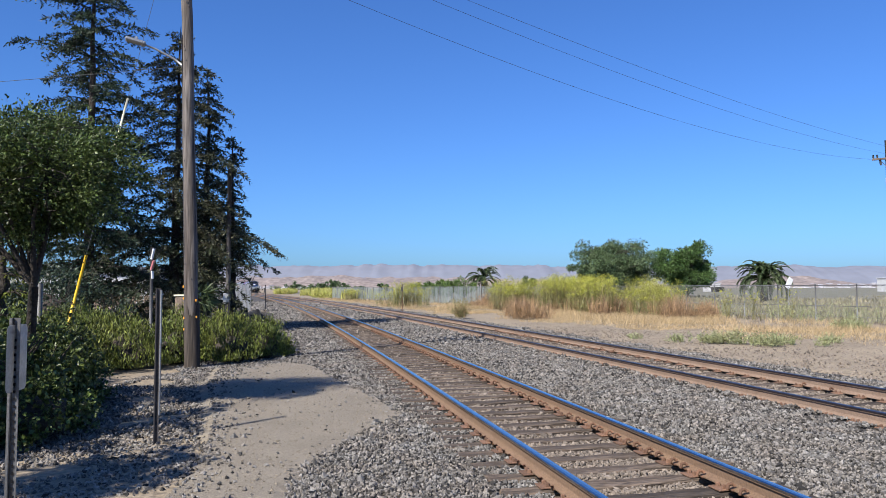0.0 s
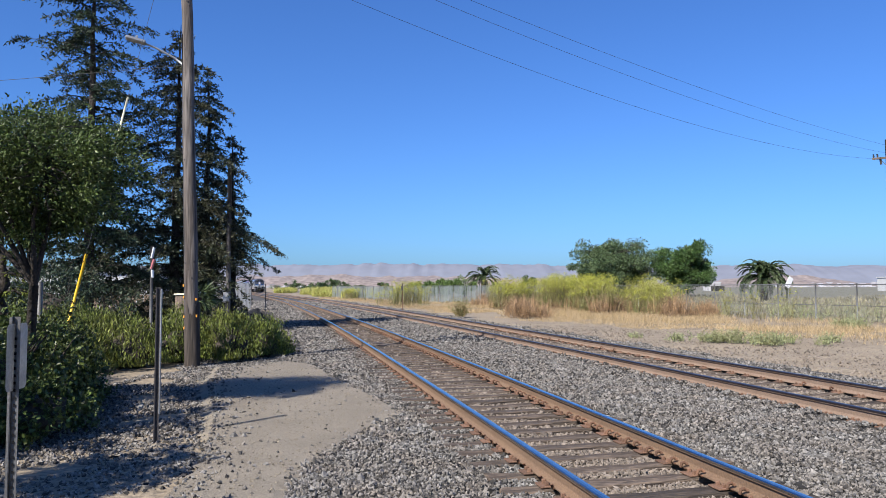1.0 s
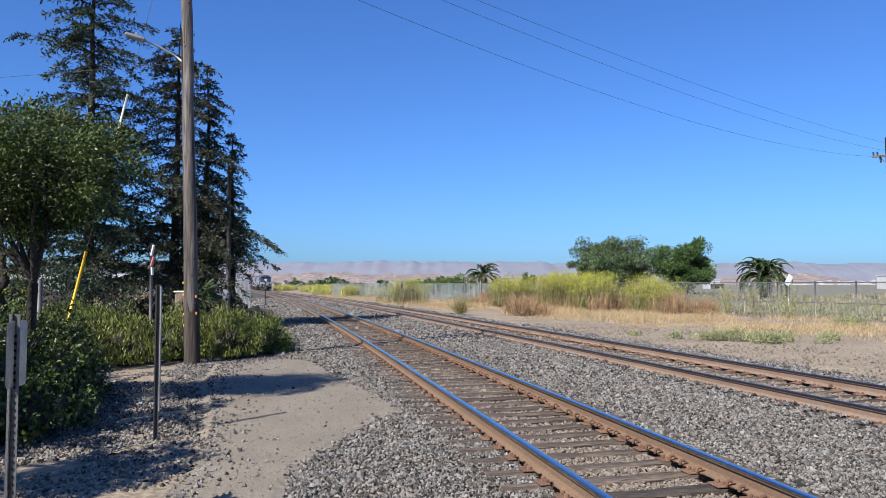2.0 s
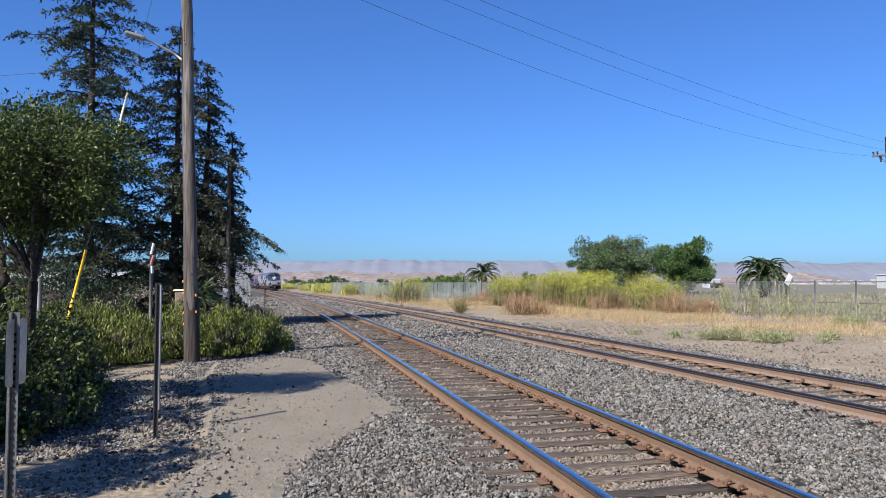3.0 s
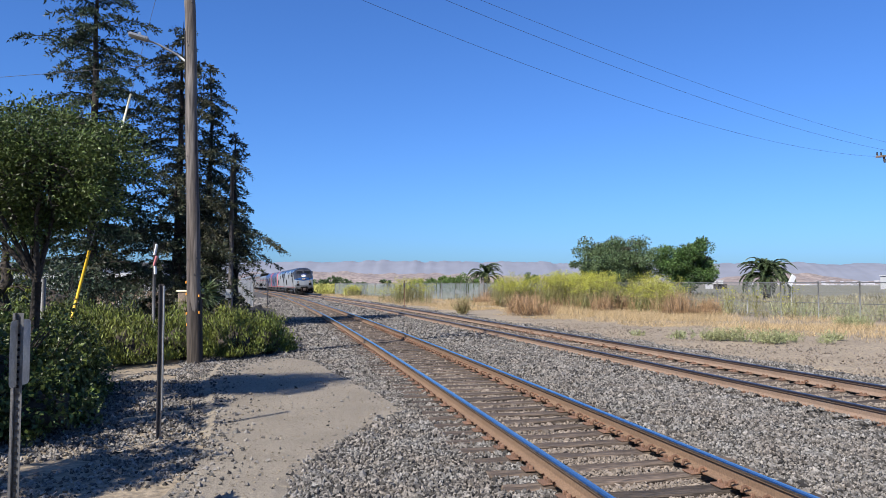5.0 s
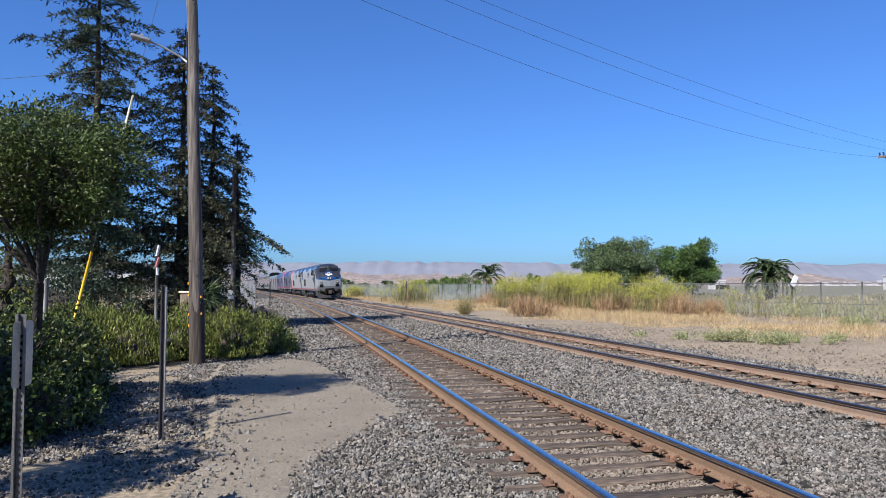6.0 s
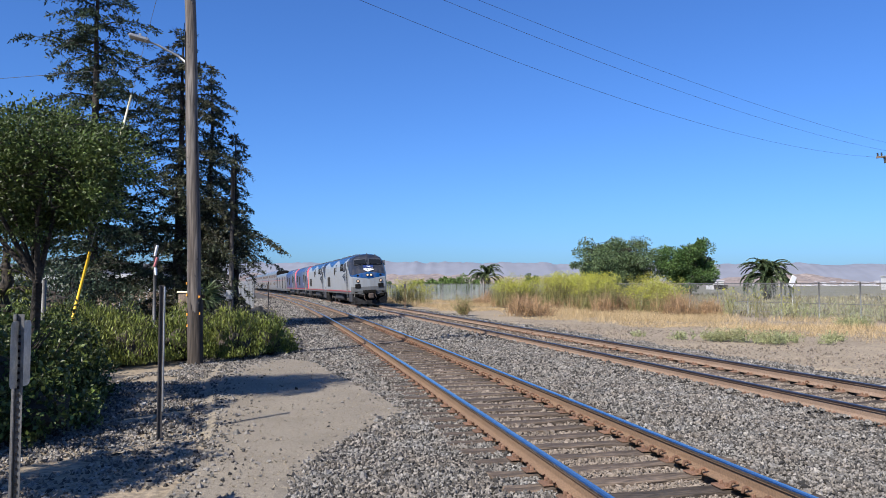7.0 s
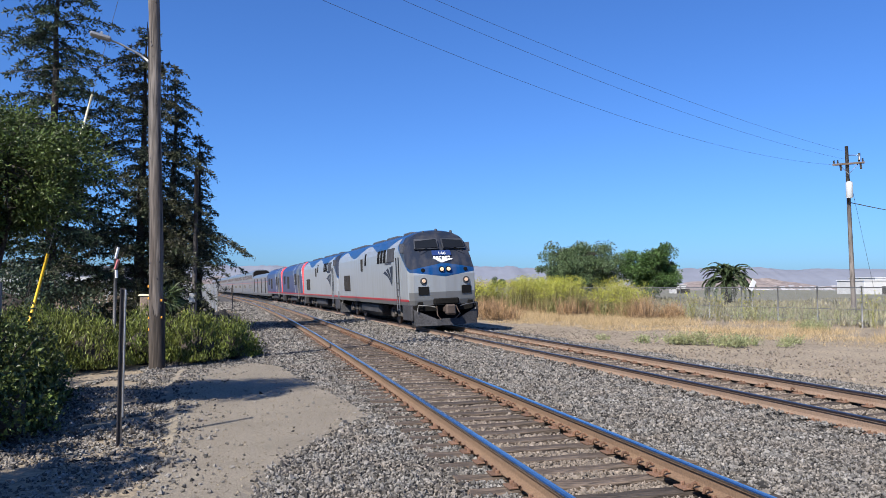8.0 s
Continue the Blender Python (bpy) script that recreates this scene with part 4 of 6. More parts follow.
def baggage_car(length=25.6, top=4.05):
    h = length / 2
    t = thing("baggage_car", "silver single-deck baggage car with red and blue side stripes", "railway carriage", group="train")
    bm = bmesh.new()
    prof = [(1.46, 0.62), (1.52, 0.9), (1.52, top - 0.6), (1.40, top - 0.3), (1.15, top - 0.12), (0.7, top - 0.03), (0.0, top)]
    prof = prof + [(-x, z) for x, z in prof[-2::-1]]
    r0, r1 = [bm.verts.new((x, -h, z)) for x, z in prof], [bm.verts.new((x, h, z)) for x, z in prof]
    for i in range(len(prof) - 1):
        bm.faces.new((r0[i], r0[i + 1], r1[i + 1], r1[i]))
    bm.faces.new((r0[0], r1[0], r1[-1], r0[-1]))
    bm.faces.new(r0)
    bm.faces.new(r1[::-1])
    bmesh.ops.recalc_face_normals(bm, faces=bm.faces)
    part("body", bm, M_CARSILVER, t)
    for sx in (-1, 1):
        for k in range(6):
            bm = bmesh.new()
            zz = 1.15 + k * 0.2
            box(bm, sx * 1.515, sx * 1.535, -h + 0.2, h - 0.2, zz - 0.05, zz + 0.05, 0.008)
            part("flute", bm, M_CARSILVER, t)
        for yy in (h - 3.0, h - 9.5, -h + 9.5, -h + 3.0):
            bm = bmesh.new()
            box(bm, sx * 1.51, sx * 1.55, yy - 0.6, yy + 0.6, 1.05, 3.25, 0.02)
            door = part("door", bm, M_GRILLE, t, "dark grey side door")
            bm = bmesh.new()
            box(bm, sx * 1.545, sx * 1.56, yy - 0.3, yy + 0.3, 2.35, 2.95, 0.02)
            part("pane", bm, M_CARGLASS, door)
    for y0 in (h - 4.2, -h + 4.2):
        bogie(t, y0, 2.6, radius=0.46)
    bm = bmesh.new()
    box(bm, -1.3, 1.3, -6.0, 6.0, 0.4, 0.72, 0.06)
    part("underfloor_box", bm, M_TRAINDARK, t, "dark underfloor equipment")
    return t


TRAIN = []
nose = 0.0
first = silver_locomotive()
second = copy_thing(first, Matrix.Identity(4))
third = blue_locomotive()
fourth = copy_thing(third, Matrix.Identity(4))
for ob in (first, second, third, fourth):
    TRAIN.append((ob, nose + 10.5, 6.5))
    nose += 19.5
lead_car = baggage_car()
coach = passenger_car("silver double-deck carriage with rows of dark windows")
cars = [lead_car, coach] + [copy_thing(coach, Matrix.Identity(4)) for k in range(6)]
for ob in cars:
    TRAIN.append((ob, nose + 13.0, 8.6))
    nose += 26.2


# ---- left of the tracks: pole, posts, trees, hedge ----
def utility_pole():
    t = thing("utility_pole", "tall weathered wooden utility pole with a street lamp arm", "utility pole")
    base, top = Vector((-6.05, 17.86, -0.1)), Vector((-6.44, 17.86, 12.3))
    bm = bmesh.new()
    rng = random.Random(4)
    n = 26
    tube(bm, [base.lerp(top, k / n) + Vector((rng.uniform(-0.012, 0.012), 0, 0)) for k in range(n + 1)], [0.17 - 0.055 * k / n + rng.uniform(-0.003, 0.003) for k in range(n + 1)], 16)
    part("shaft", bm, M_POLE, t)
    # a darker brown sleeve round the butt, its upper edge ragged
    bm = bmesh.new()
    n = 6
    tube(bm, [base.lerp(top, 0.112 * k / n) for k in range(n + 1)], [0.187 - 0.0035 * k / n for k in range(n + 1)], 32, False)
    bm.verts.ensure_lookup_table()
    for v in bm.verts[-32:]:
        v.co.z += rng.uniform(-0.22, 0.3)
    part("butt", bm, M_DARKBUTT, t, "dark brown butt of the pole")
    for z, side in ((1.9, -1), (1.62, -1), (1.15, -1), (0.88, -1), (1.57, 1), (1.17, 1)):
        bm = bmesh.new()
        c = base.lerp(top, (z + 0.1) / 12.4)
        box(bm, c.x + side * 0.15 - 0.015, c.x + side * 0.15 + 0.015, c.y - 0.12, c.y - 0.06, z - 0.03, z + 0.03, 0.005)
        part("marker", bm, M_ORANGE2, t, "small yellow-orange reflector")
    bm = bmesh.new()
    tube(bm, [base.lerp(top, f) + Vector((-0.13 + 0.04 * f, -0.09, 0)) for f in (0.01, 0.3, 0.55, 0.66)], 0.016, 6)
    part("ground_wire_cover", bm, M_DARKMETAL, t, "dark conduit along the shaft")
    for k in range(22):
        f = rng.uniform(0.05, 0.8)
        a = rng.uniform(-2.6, -0.5)
        c, r = base.lerp(top, f), 0.168 - 0.055 * f
        bm = bmesh.new()
        disc(bm, rng.uniform(0.014, 0.03), 0.02, Matrix.Translation(c + Vector((math.cos(a) * r, math.sin(a) * r, 0))) @ Vector((math.cos(a), math.sin(a), 0)).to_track_quat("Z", "Y").to_matrix().to_4x4(), 8)
        part("knot", bm, M_DARKMETAL, t, "dark knot or bolt head")
    bm = bmesh.new()
    c = base.lerp(top, 7.42 / 12.4)
    tube(bm, [c + Vector((-0.1, -0.03, 0)), c + Vector((-0.3, -0.1, 0.16)), c + Vector((-0.7, -0.25, 0.36)), c + Vector((-0.92, -0.32, 0.44))], [0.03, 0.028, 0.025, 0.022], 8)
    arm = part("lamp_arm", bm, M_GALV, t, "bent galvanised lamp arm")
    bm = bmesh.new()
    m = Matrix.Translation(c + Vector((-1.13, -0.40, 0.50))) @ pose(0, 0, 0, 0, 12, 18)
    box(bm, -0.24, 0.24, -0.11, 0.11, -0.05, 0.05, 0.035, m)
    box(bm, -0.03, 0.03, -0.03, 0.03, 0.05, 0.12, 0.01, m)
    part("lamp_head", bm, M_GALV, arm, "grey street lamp head with a light sensor")
    bm = bmesh.new()
    for z in (11.2, 10.4):
        box(bm, -1.2, 1.2, -0.06, 0.06, -0.06, 0.06, 0.008, Matrix.Translation((top.x, top.y - 0.14, z)) @ pose(0, 0, 0, 0, 0, -48))
    part("crossarm", bm, M_POLE, t, "wooden crossarm")
    return top


M_ORANGE2 = mat("reflector_orange", (0.75, 0.33, 0.03), 0.5, vary=0.1, scale=9, bump=0)
M_YELLOW = mat("yellow_guard", (0.80, 0.50, 0.03), 0.5, vary=0.12, scale=4, bump=0.05)
M_WIRE = mat("wire", (0.05, 0.055, 0.06), 0.6, 0.3, vary=0.1, scale=3, bump=0)
M_SIGNBACK = mat("sign_back_aluminium", (0.425, 0.433, 0.442), 0.5, 0.45, vary=0.12, scale=5, bump=0.05)
M_SIGNRED = mat("sign_red", (0.50, 0.17, 0.17), 0.5, vary=0.1, bump=0)
M_OLDWOOD = mat("old_wood", (0.17, 0.13, 0.10), 0.9, vary=0.3, scale=3, grain=25, bump=0.6, depth=0.01)


def guy_wire(top):
    a, c = Vector((-7.56, 14.3, -0.05)), top + Vector((0, 0, -0.3))
    t = thing("guy_wire", "steel guy wire with a yellow plastic guard", "guy wire")
    bm = bmesh.new()
    tube(bm, [a, c], 0.005, 5)
    part("cable", bm, M_WIRE, t)
    for f0, f1, m, lab, r in ((0.03, 0.215, M_YELLOW, "yellow plastic guard tube", 0.03), (0.412, 0.508, M_PALE, "pale insulating rod", 0.022)):
        bm = bmesh.new()
        tube(bm, [a.lerp(c, f0), a.lerp(c, f1)], r, 8)
        part("guard", bm, m, t, lab)


M_PALE = mat("pale_rod", (0.72, 0.66, 0.45), 0.5, vary=0.08, bump=0)


def channel(bm, x, y, z0, z1, w=0.06, d=0.03, turn=0.0, holes=True):
    """A U-channel post, with its row of holes as small recessed studs."""
    m = Matrix.Translation((x, y, 0)) @ pose(0, 0, 0, 0, 0, turn)
    box(bm, -w * 0.25, w * 0.25, d * 0.8, d, z0, z1, 0, m)
    for s in (-1, 1):
        box(bm, s * w * 0.22, s * w * 0.30, 0, d * 0.9, z0, z1, 0, m)
        box(bm, s * w * 0.28, s * w * 0.5, -0.003, 0.003, z0, z1, 0, m)


def sign_posts():
    # the near sign, seen from behind
    t = thing("road_sign", "aluminium sign seen from its bare back on a channel post", "sign")
    bm = bmesh.new()
    channel(bm, -2.93, 5.05, -0.3, 1.66, 0.07, 0.03, 12)
    post = part("post", bm, M_OLDGALV, t, "galvanised channel post")
    bm = bmesh.new()
    for k in range(30):
        z = 0.05 + k * 0.05
        box(bm, -2.93 + 0.004, -2.93 + 0.018, 5.043, 5.046, z, z + 0.02)
    tagged(part("perforation", bm, M_RUBBER, post, "row of dark holes"), kind="stuff")
    bm = bmesh.new()
    m = Matrix.Translation((-2.94, 5.10, 1.385)) @ pose(0, 0, 0, 0, 0, 96)
    rim = []
    for cx, cz, a0 in ((1, 1, 0), (-1, 1, 90), (-1, -1, 180), (1, -1, 270)):
        for k in range(6):
            a = radians(a0 + k * 18)
            rim.append((cx * 0.112 + 0.04 * math.cos(a), cz * 0.188 + 0.04 * math.sin(a)))
    face = bm.faces.new([bm.verts.new(m @ Vector((x, 0, z))) for x, z in rim])
    bmesh.ops.solidify(bm, geom=[face], thickness=0.004)
    part("sign_plate", bm, M_SIGNBACK, t, "bare aluminium plate with rounded corners")
    # the post beside the path
    t = thing("sign_post", "dark weathered channel post beside the asphalt", "post")
    bm = bmesh.new()
    channel(bm, -3.54, 9.16, -0.3, 1.86, 0.062, 0.03, 25)
    part("channel", bm, M_DARKMETAL, t)
    bm = bmesh.new()
    box(bm, -3.505, -3.49, 9.13, 9.16, 0.3, 1.84, 0.003)
    part("edge_strip", bm, M_GALV, t, "bright bare steel edge strip")
    # post behind the shrubs
    for x, y, z, r, lab in ((-7.12, 13.0, 1.96, 0.045, "grey steel post beside the shrubs"),):
        t = thing("steel_post", lab, "post")
        bm = bmesh.new()
        tube(bm, [(x, y, -0.2), (x, y, z - 0.02), (x, y, z)], [r, r, r * 0.8], 10)
        part("tube", bm, M_OLDGALV, t)
    # crossing sign seen on edge
    t = thing("crossing_sign", "white and red crossing sign seen edge-on", "sign")
    x, y = -8.72, 22.0
    bm = bmesh.new()
    tube(bm, [(x, y, -0.2), (x, y, 3.1)], 0.05, 8)
    part("post", bm, M_OLDGALV, t)
    for z0, z1, m, lean in ((2.72, 3.05, M_WHITE, 12), (2.40, 2.70, M_SIGNRED, 16), (2.15, 2.38, M_WHITE, -4)):
        bm = bmesh.new()
        box(bm, -0.02, 0.02, -0.06, 0.06, -(z1 - z0) / 2, (z1 - z0) / 2, 0.004, Matrix.Translation((x + 0.05, y - 0.06, (z0 + z1) / 2)) @ pose(0, 0, 0, 0, lean, 0))
        part("blade", bm, m, t, "painted sign blade")
    # short wooden post
    t = thing("wooden_post", "short thick weathered wooden post with a pale cap", "post")
    bm = bmesh.new()
    box(bm, -8.12, -7.78, 22.3, 22.6, -0.1, 1.62, 0.03)
    part("timber", bm, M_OLDWOOD, t)
    bm = bmesh.new()
    box(bm, -8.15, -7.75, 22.27, 22.63, 1.62, 1.67, 0.01)
    part("cap", bm, M_PALE, t, "pale cap")
    # thin trackside markers
    for x, y, h, lab in ((-12.30, 51.0, 2.1, "thin dark trackside marker post with a small plate"), (-3.27, 59.2, 2.15, "thin rusty trackside marker post with a small plate")):
        t = thing("marker_post", lab, "marker post", group="trackside markers")
        bm = bmesh.new()
        tube(bm, [(x, y, -0.2), (x, y, h)], 0.035, 6)
        part("rod", bm, M_DARKMETAL if x < -10 else M_IRON, t)
        bm = bmesh.new()
        box(bm, x - 0.10, x + 0.06, y - 0.05, y - 0.03, h - 0.55, h - 0.2, 0.005)
        part("plate", bm, M_DARKMETAL, t, "small dark plate")
    # far dark pole
    t = thing("utility_pole", "slim dark utility pole beside the cedars", "utility pole")
    bm = bmesh.new()
    tube(bm, [(-9.2, 31.5, -0.2), (-9.2, 31.5, 7.0)], [0.11, 0.08], 10)
    part("shaft", bm, M_DARKMETAL, t)
    bm = bmesh.new()
    box(bm, -9.36, -9.1, 31.3, 31.4, 1.25, 1.65, 0.02)
    part("meter_box", bm, M_GALV, t, "grey box on the pole")


def metal_fence():
    """Pale slatted fence beyond the cedars, with leaning barbed-wire arms."""
    t = thing("metal_fence", "pale grey slatted metal fence with leaning barbed-wire arms", "fence")
    a, d = Vector((-13.1, 50.0, 0)), Vector((-0.75, 0.66, 0)).normalized()
    for k in range(34):
        p = a + d * (k * 0.16)
        bm = bmesh.new()
        h = 2.15
        box(bm, -0.055, 0.055, -0.012, 0.012, 0.02, h, 0.004, Matrix.Translation(p) @ pose(0, 0, 0, 0, 0, 139))
        part("slat", bm, M_GALV, t)
    for k in range(3):
        p = a + d * (k * 2.6)
        bm = bmesh.new()
        tube(bm, [p + Vector((0.06, 0, -0.1)), p + Vector((0.06, 0, 2.25)), p + Vector((0.35, 0, 2.75))], 0.035, 6)
        part("post", bm, M_OLDGALV, t)
    for k in range(4):
        bm = bmesh.new()
        off = Vector((0.12 + 0.07 * k, 0, 2.35 + 0.12 * k))
        tube(bm, [a + off, a + d * 5.4 + off], 0.012, 4)
        part("barbed_wire", bm, M_GALV, t)


def cedar(at, height, spread, lean, material, label, seed, skirt=0.0, low=0.8, density=1.0, needle=1.0, taper=0.55, droop=0.5):
    """A deodar-like conifer: tapered trunk, limbs that rise and then hang, twigs with tufts of needles all along."""
    rng = np.random.default_rng(seed)
    t = thing("cedar_tree", label, "tree", group="cedar trees")
    at = np.array(at, float)
    bm = bmesh.new()
    n = 14
    path = np.array([at + [lean * (k / n) ** 1.3 + rng.normal(0, 0.03), rng.normal(0, 0.03), -0.15 + height * k / n] for k in range(n + 1)])
    tube(bm, path, [0.24 * (1 - k / n) ** 0.9 + 0.012 for k in range(n + 1)], 9)
    part("trunk", bm, M_BARK, t, "dark ridged trunk")
    limb = bmesh.new()
    C, D, L = [], [], []
    z = low
    while z < height - 0.1:
        f = z / height
        for k in range(rng.integers(3, 7)):
            az = rng.uniform(0, 2 * math.pi)
            lobe = 0.85 + 0.5 * noise.noise(Vector((math.cos(az) * 1.3, math.sin(az) * 1.3, z * 0.55 + seed)))
            reach = spread * (1 - f) ** taper * rng.choice([0.45, 0.85, 1.1]) * rng.uniform(0.75, 1.2) * lobe + 0.15
            if z < height * 0.35 and math.cos(az) > 0.2:
                reach += skirt * rng.uniform(0.4, 1.0)
            rise = rng.uniform(0.05, 0.45)
            out = np.array([math.cos(az), math.sin(az), 0])
            side = np.array([-out[1], out[0], 0])
            root = np.array([np.interp(z, path[:, 2], path[:, 0]), at[1], z])
            m = max(5, int(reach / 0.3))
            q = np.linspace(0, 1, m + 1)[:, None]
            bend = rng.normal(0, 0.12) * reach
            pts = root + out * reach * q + side * bend * q * q + np.array([0, 0, 1]) * reach * (rise * q - droop * q * q) + rng.normal(0, 0.02, (m + 1, 3)) * (q > 0)
            tube(limb, pts, [0.034 * (1 - 0.85 * a) * (0.4 + reach / spread) for a in q[:, 0]], 4, False)
            # twigs on both sides, hanging at their ends
            nt = max(4, int(reach / 0.065)) * 2
            qt = rng.uniform(0.04, 1.02, nt)
            p = np.stack([np.interp(qt, q[:, 0], pts[:, i]) for i in range(3)], 1)
            sg = rng.choice([-1.0, 1.0], nt)[:, None]
            tl = (0.13 + 0.11 * reach * np.sin(np.pi * np.minimum(qt, 0.93))) * rng.uniform(0.5, 1.25, nt)
            way = side * sg * rng.uniform(0.4, 1.0, (nt, 1)) + out * rng.uniform(0.3, 0.9, (nt, 1)) + np.c_[np.zeros((nt, 2)), rng.uniform(-0.75, 0.1, nt)]
            way /= np.linalg.norm(way, axis=1, keepdims=True)
            c = np.maximum(3, (tl / 0.05 * density)).astype(int)
            who = np.repeat(np.arange(nt), c)
            w = rng.uniform(0, 1, len(who))[:, None]
            T = tl[who][:, None]
            C.append(p[who] + way[who] * T * w + np.array([0, 0, -0.5]) * T * w * w + rng.normal(0, 0.014, (len(who), 3)))
            D.append(way[who] * 0.8 + rng.normal(0, 0.55, (len(who), 3)) + [0, 0, 0.12])
            L.append(rng.uniform(0.06, 0.12, len(who)) * needle)
        z += rng.uniform(0.2, 0.46) * (0.85 + 0.35 * f)
    tagged(part("wood", limb, M_BARK, t, "thin dark limbs"), kind="stuff")
    L = np.concatenate(L)
    leaves("crown", np.concatenate(C), np.concatenate(D), L, L * rng.uniform(0.22, 0.42, len(L)), material, rng, t, "drooping sprays of dark needles")


def broadleaf(name, at, height, radii, centre, count, leaf, material, label, seed, limbs=7, group="", trunk=0.12, bare=0, puff=85, fork_at=0.22):
    """A small tree: forked trunk, limbs, twigs and a crown of single leaves in uneven clumps."""
    rng = np.random.default_rng(seed)
    t = thing(name, label, "tree" if height > 2 else "shrub", group=group)
    at, centre, radii = np.array(at, float), np.array(centre, float), np.array(radii, float)
    bm = bmesh.new()
    tips = []
    fork = at + [rng.uniform(-0.1, 0.1), 0, height * fork_at]
    tube(bm, [at + [0, 0, -0.15], at + [0, 0, height * 0.1], fork], [trunk * 1.25, trunk, trunk * 0.85], 9)
    for k in range(limbs):
        v = rng.normal(size=3)
        v[2] = abs(v[2]) * 0.8 + 0.1
        end = centre + v / np.linalg.norm(v) * radii * rng.uniform(0.6, 0.9)
        mid = (fork + end) / 2 + rng.normal(0, 0.15, 3) * radii * 0.5
        tube(bm, [fork, mid, end], [trunk * 0.6, trunk * 0.35, trunk * 0.1], 6, False)
        for j in range(6 + bare):
            q = rng.uniform(0.3, 1.0)
            s = mid + (end - mid) * q
            e2 = s + np.clip(rng.normal(0, 0.24, 3), -0.35, 0.3) * radii
            tube(bm, [s, (s + e2) / 2 + rng.normal(0, 0.05, 3), e2], [trunk * 0.16, trunk * 0.1, trunk * 0.04], 4, False)
            tips.append(e2)
    tagged(part("wood", bm, M_BARK, t, "forked grey-brown wood"), kind="stuff")
    clumps = max(14, count // puff)
    v = rng.normal(size=(clumps, 3))
    v /= np.linalg.norm(v, axis=1, keepdims=True)
    lobes = np.array([0.78 + 0.7 * noise.noise(Vector(q * 2.1) + Vector((0, 0, seed))) for q in v])[:, None]
    cc = centre + v * radii * lobes * (rng.uniform(0.2, 1.0, (clumps, 1)) ** 0.45)
    pick = rng.integers(0, clumps, count)
    size = rng.uniform(0.09, 0.24, clumps)[pick][:, None] * radii.mean()
    off = rng.normal(size=(count, 3))
    off = off / np.linalg.norm(off, axis=1, keepdims=True) * rng.uniform(0, 1, (count, 1)) ** 0.45 * size * [1.25, 1.25, 0.95]
    C = cc[pick] + off
    C[:, 2] = np.maximum(C[:, 2], at[2] + 0.03)
    D = off / (size + 1e-6) + rng.normal(0, 0.8, (count, 3)) + (C - centre) / radii * 0.6
    L = leaf * rng.uniform(0.6, 1.3, count)
    leaves("crown" if height > 2 else "foliage", C, D, L, L * rng.uniform(0.35, 0.55, count), material, rng, t)
    return t


def hedge(name, spots, material, label, seed, count, leaf=0.09, narrow=0.28, upright=1.4, tuft=0.07):
    """A low hedge grown from mounds: woody stems, dark filler mounds for inner shade, and thousands of upright sprigs.
    spots: (x, y, radius, height).
    """
    rng = np.random.default_rng(seed)
    t = thing(name, label, "hedge")
    bm = bmesh.new()
    for x, y, r, h in spots:
        for k in range(5):
            a = rng.uniform(0, 6.28)
            tube(bm, [(x, y, -0.1), (x + 0.4 * r * math.cos(a), y + 0.4 * r * math.sin(a), h * 0.5), (x + 0.75 * r * math.cos(a), y + 0.75 * r * math.sin(a), h * 0.85)], [0.03, 0.02, 0.008], 5, False)
        # solid dark mound added inside, so gaps between sprigs look shaded
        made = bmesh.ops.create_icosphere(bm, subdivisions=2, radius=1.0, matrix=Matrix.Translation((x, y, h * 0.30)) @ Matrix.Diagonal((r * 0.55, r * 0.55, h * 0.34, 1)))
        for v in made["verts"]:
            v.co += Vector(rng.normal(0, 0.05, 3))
    tagged(part("wood", bm, M_HEDGECORE, t, "dark woody stems and filler mounds for the shaded inside"), kind="stuff")
    s = np.array(spots)
    weight = s[:, 2] ** 2 * (0.5 + s[:, 3])
    pick = rng.choice(len(s), count, p=weight / weight.sum())
    v = rng.normal(size=(count, 3))
    v[:, 2] = np.abs(v[:, 2]) * 0.9 - 0.12
    v /= np.linalg.norm(v, axis=1, keepdims=True)
    bumps = 1 + 0.16 * np.sin(v[:, 0] * 9 + pick) * np.sin(v[:, 1] * 8 + pick * 2) + rng.normal(0, 0.07, count)
    depth = rng.uniform(0.62, 1.02, count) ** 0.5 * bumps
    R = np.stack([s[pick, 2], s[pick, 2], s[pick, 3]], 1)
    C = np.c_[s[pick, :2], np.zeros(count)] + v * R * depth[:, None]
    # sprigs gather in tufts
    tufts = count // 38
    C[tufts:] = C[rng.integers(0, tufts, count - tufts)] + rng.normal(0, tuft, (count - tufts, 3))
    C[:, 2] = np.abs(C[:, 2]) + 0.02
    D = v * 0.4 + rng.normal(0, 0.55, (count, 3)) + [0, 0, upright]
    L = leaf * rng.uniform(0.5, 1.4, count)
    leaves("foliage", C, D, L, L * narrow * rng.uniform(0.7, 1.3, count), material, rng, t)


M_HEDGECORE = mat("dark_stem_and_core", (0.045, 0.035, 0.027), 0.95, vary=0.3, scale=5, bump=0.5)
pole_top = utility_pole()
guy_wire(pole_top)
sign_posts()
metal_fence()
cedar((-14.3, 29.6, 0), 17.4, 4.6, 0.0, M_CEDAR, "tall dark blue-green cedar tree with ascending tiers", 11, 0.0, 1.6, 0.85, 1.75, 0.55, 0.42)
cedar((-11.7, 32.0, 0), 13.6, 5.0, 0.1, M_CEDAR2, "dense olive-green cedar tree with drooping limbs", 12, 0.2, 0.7, 0.85, 1.75, 0.6, 0.55)
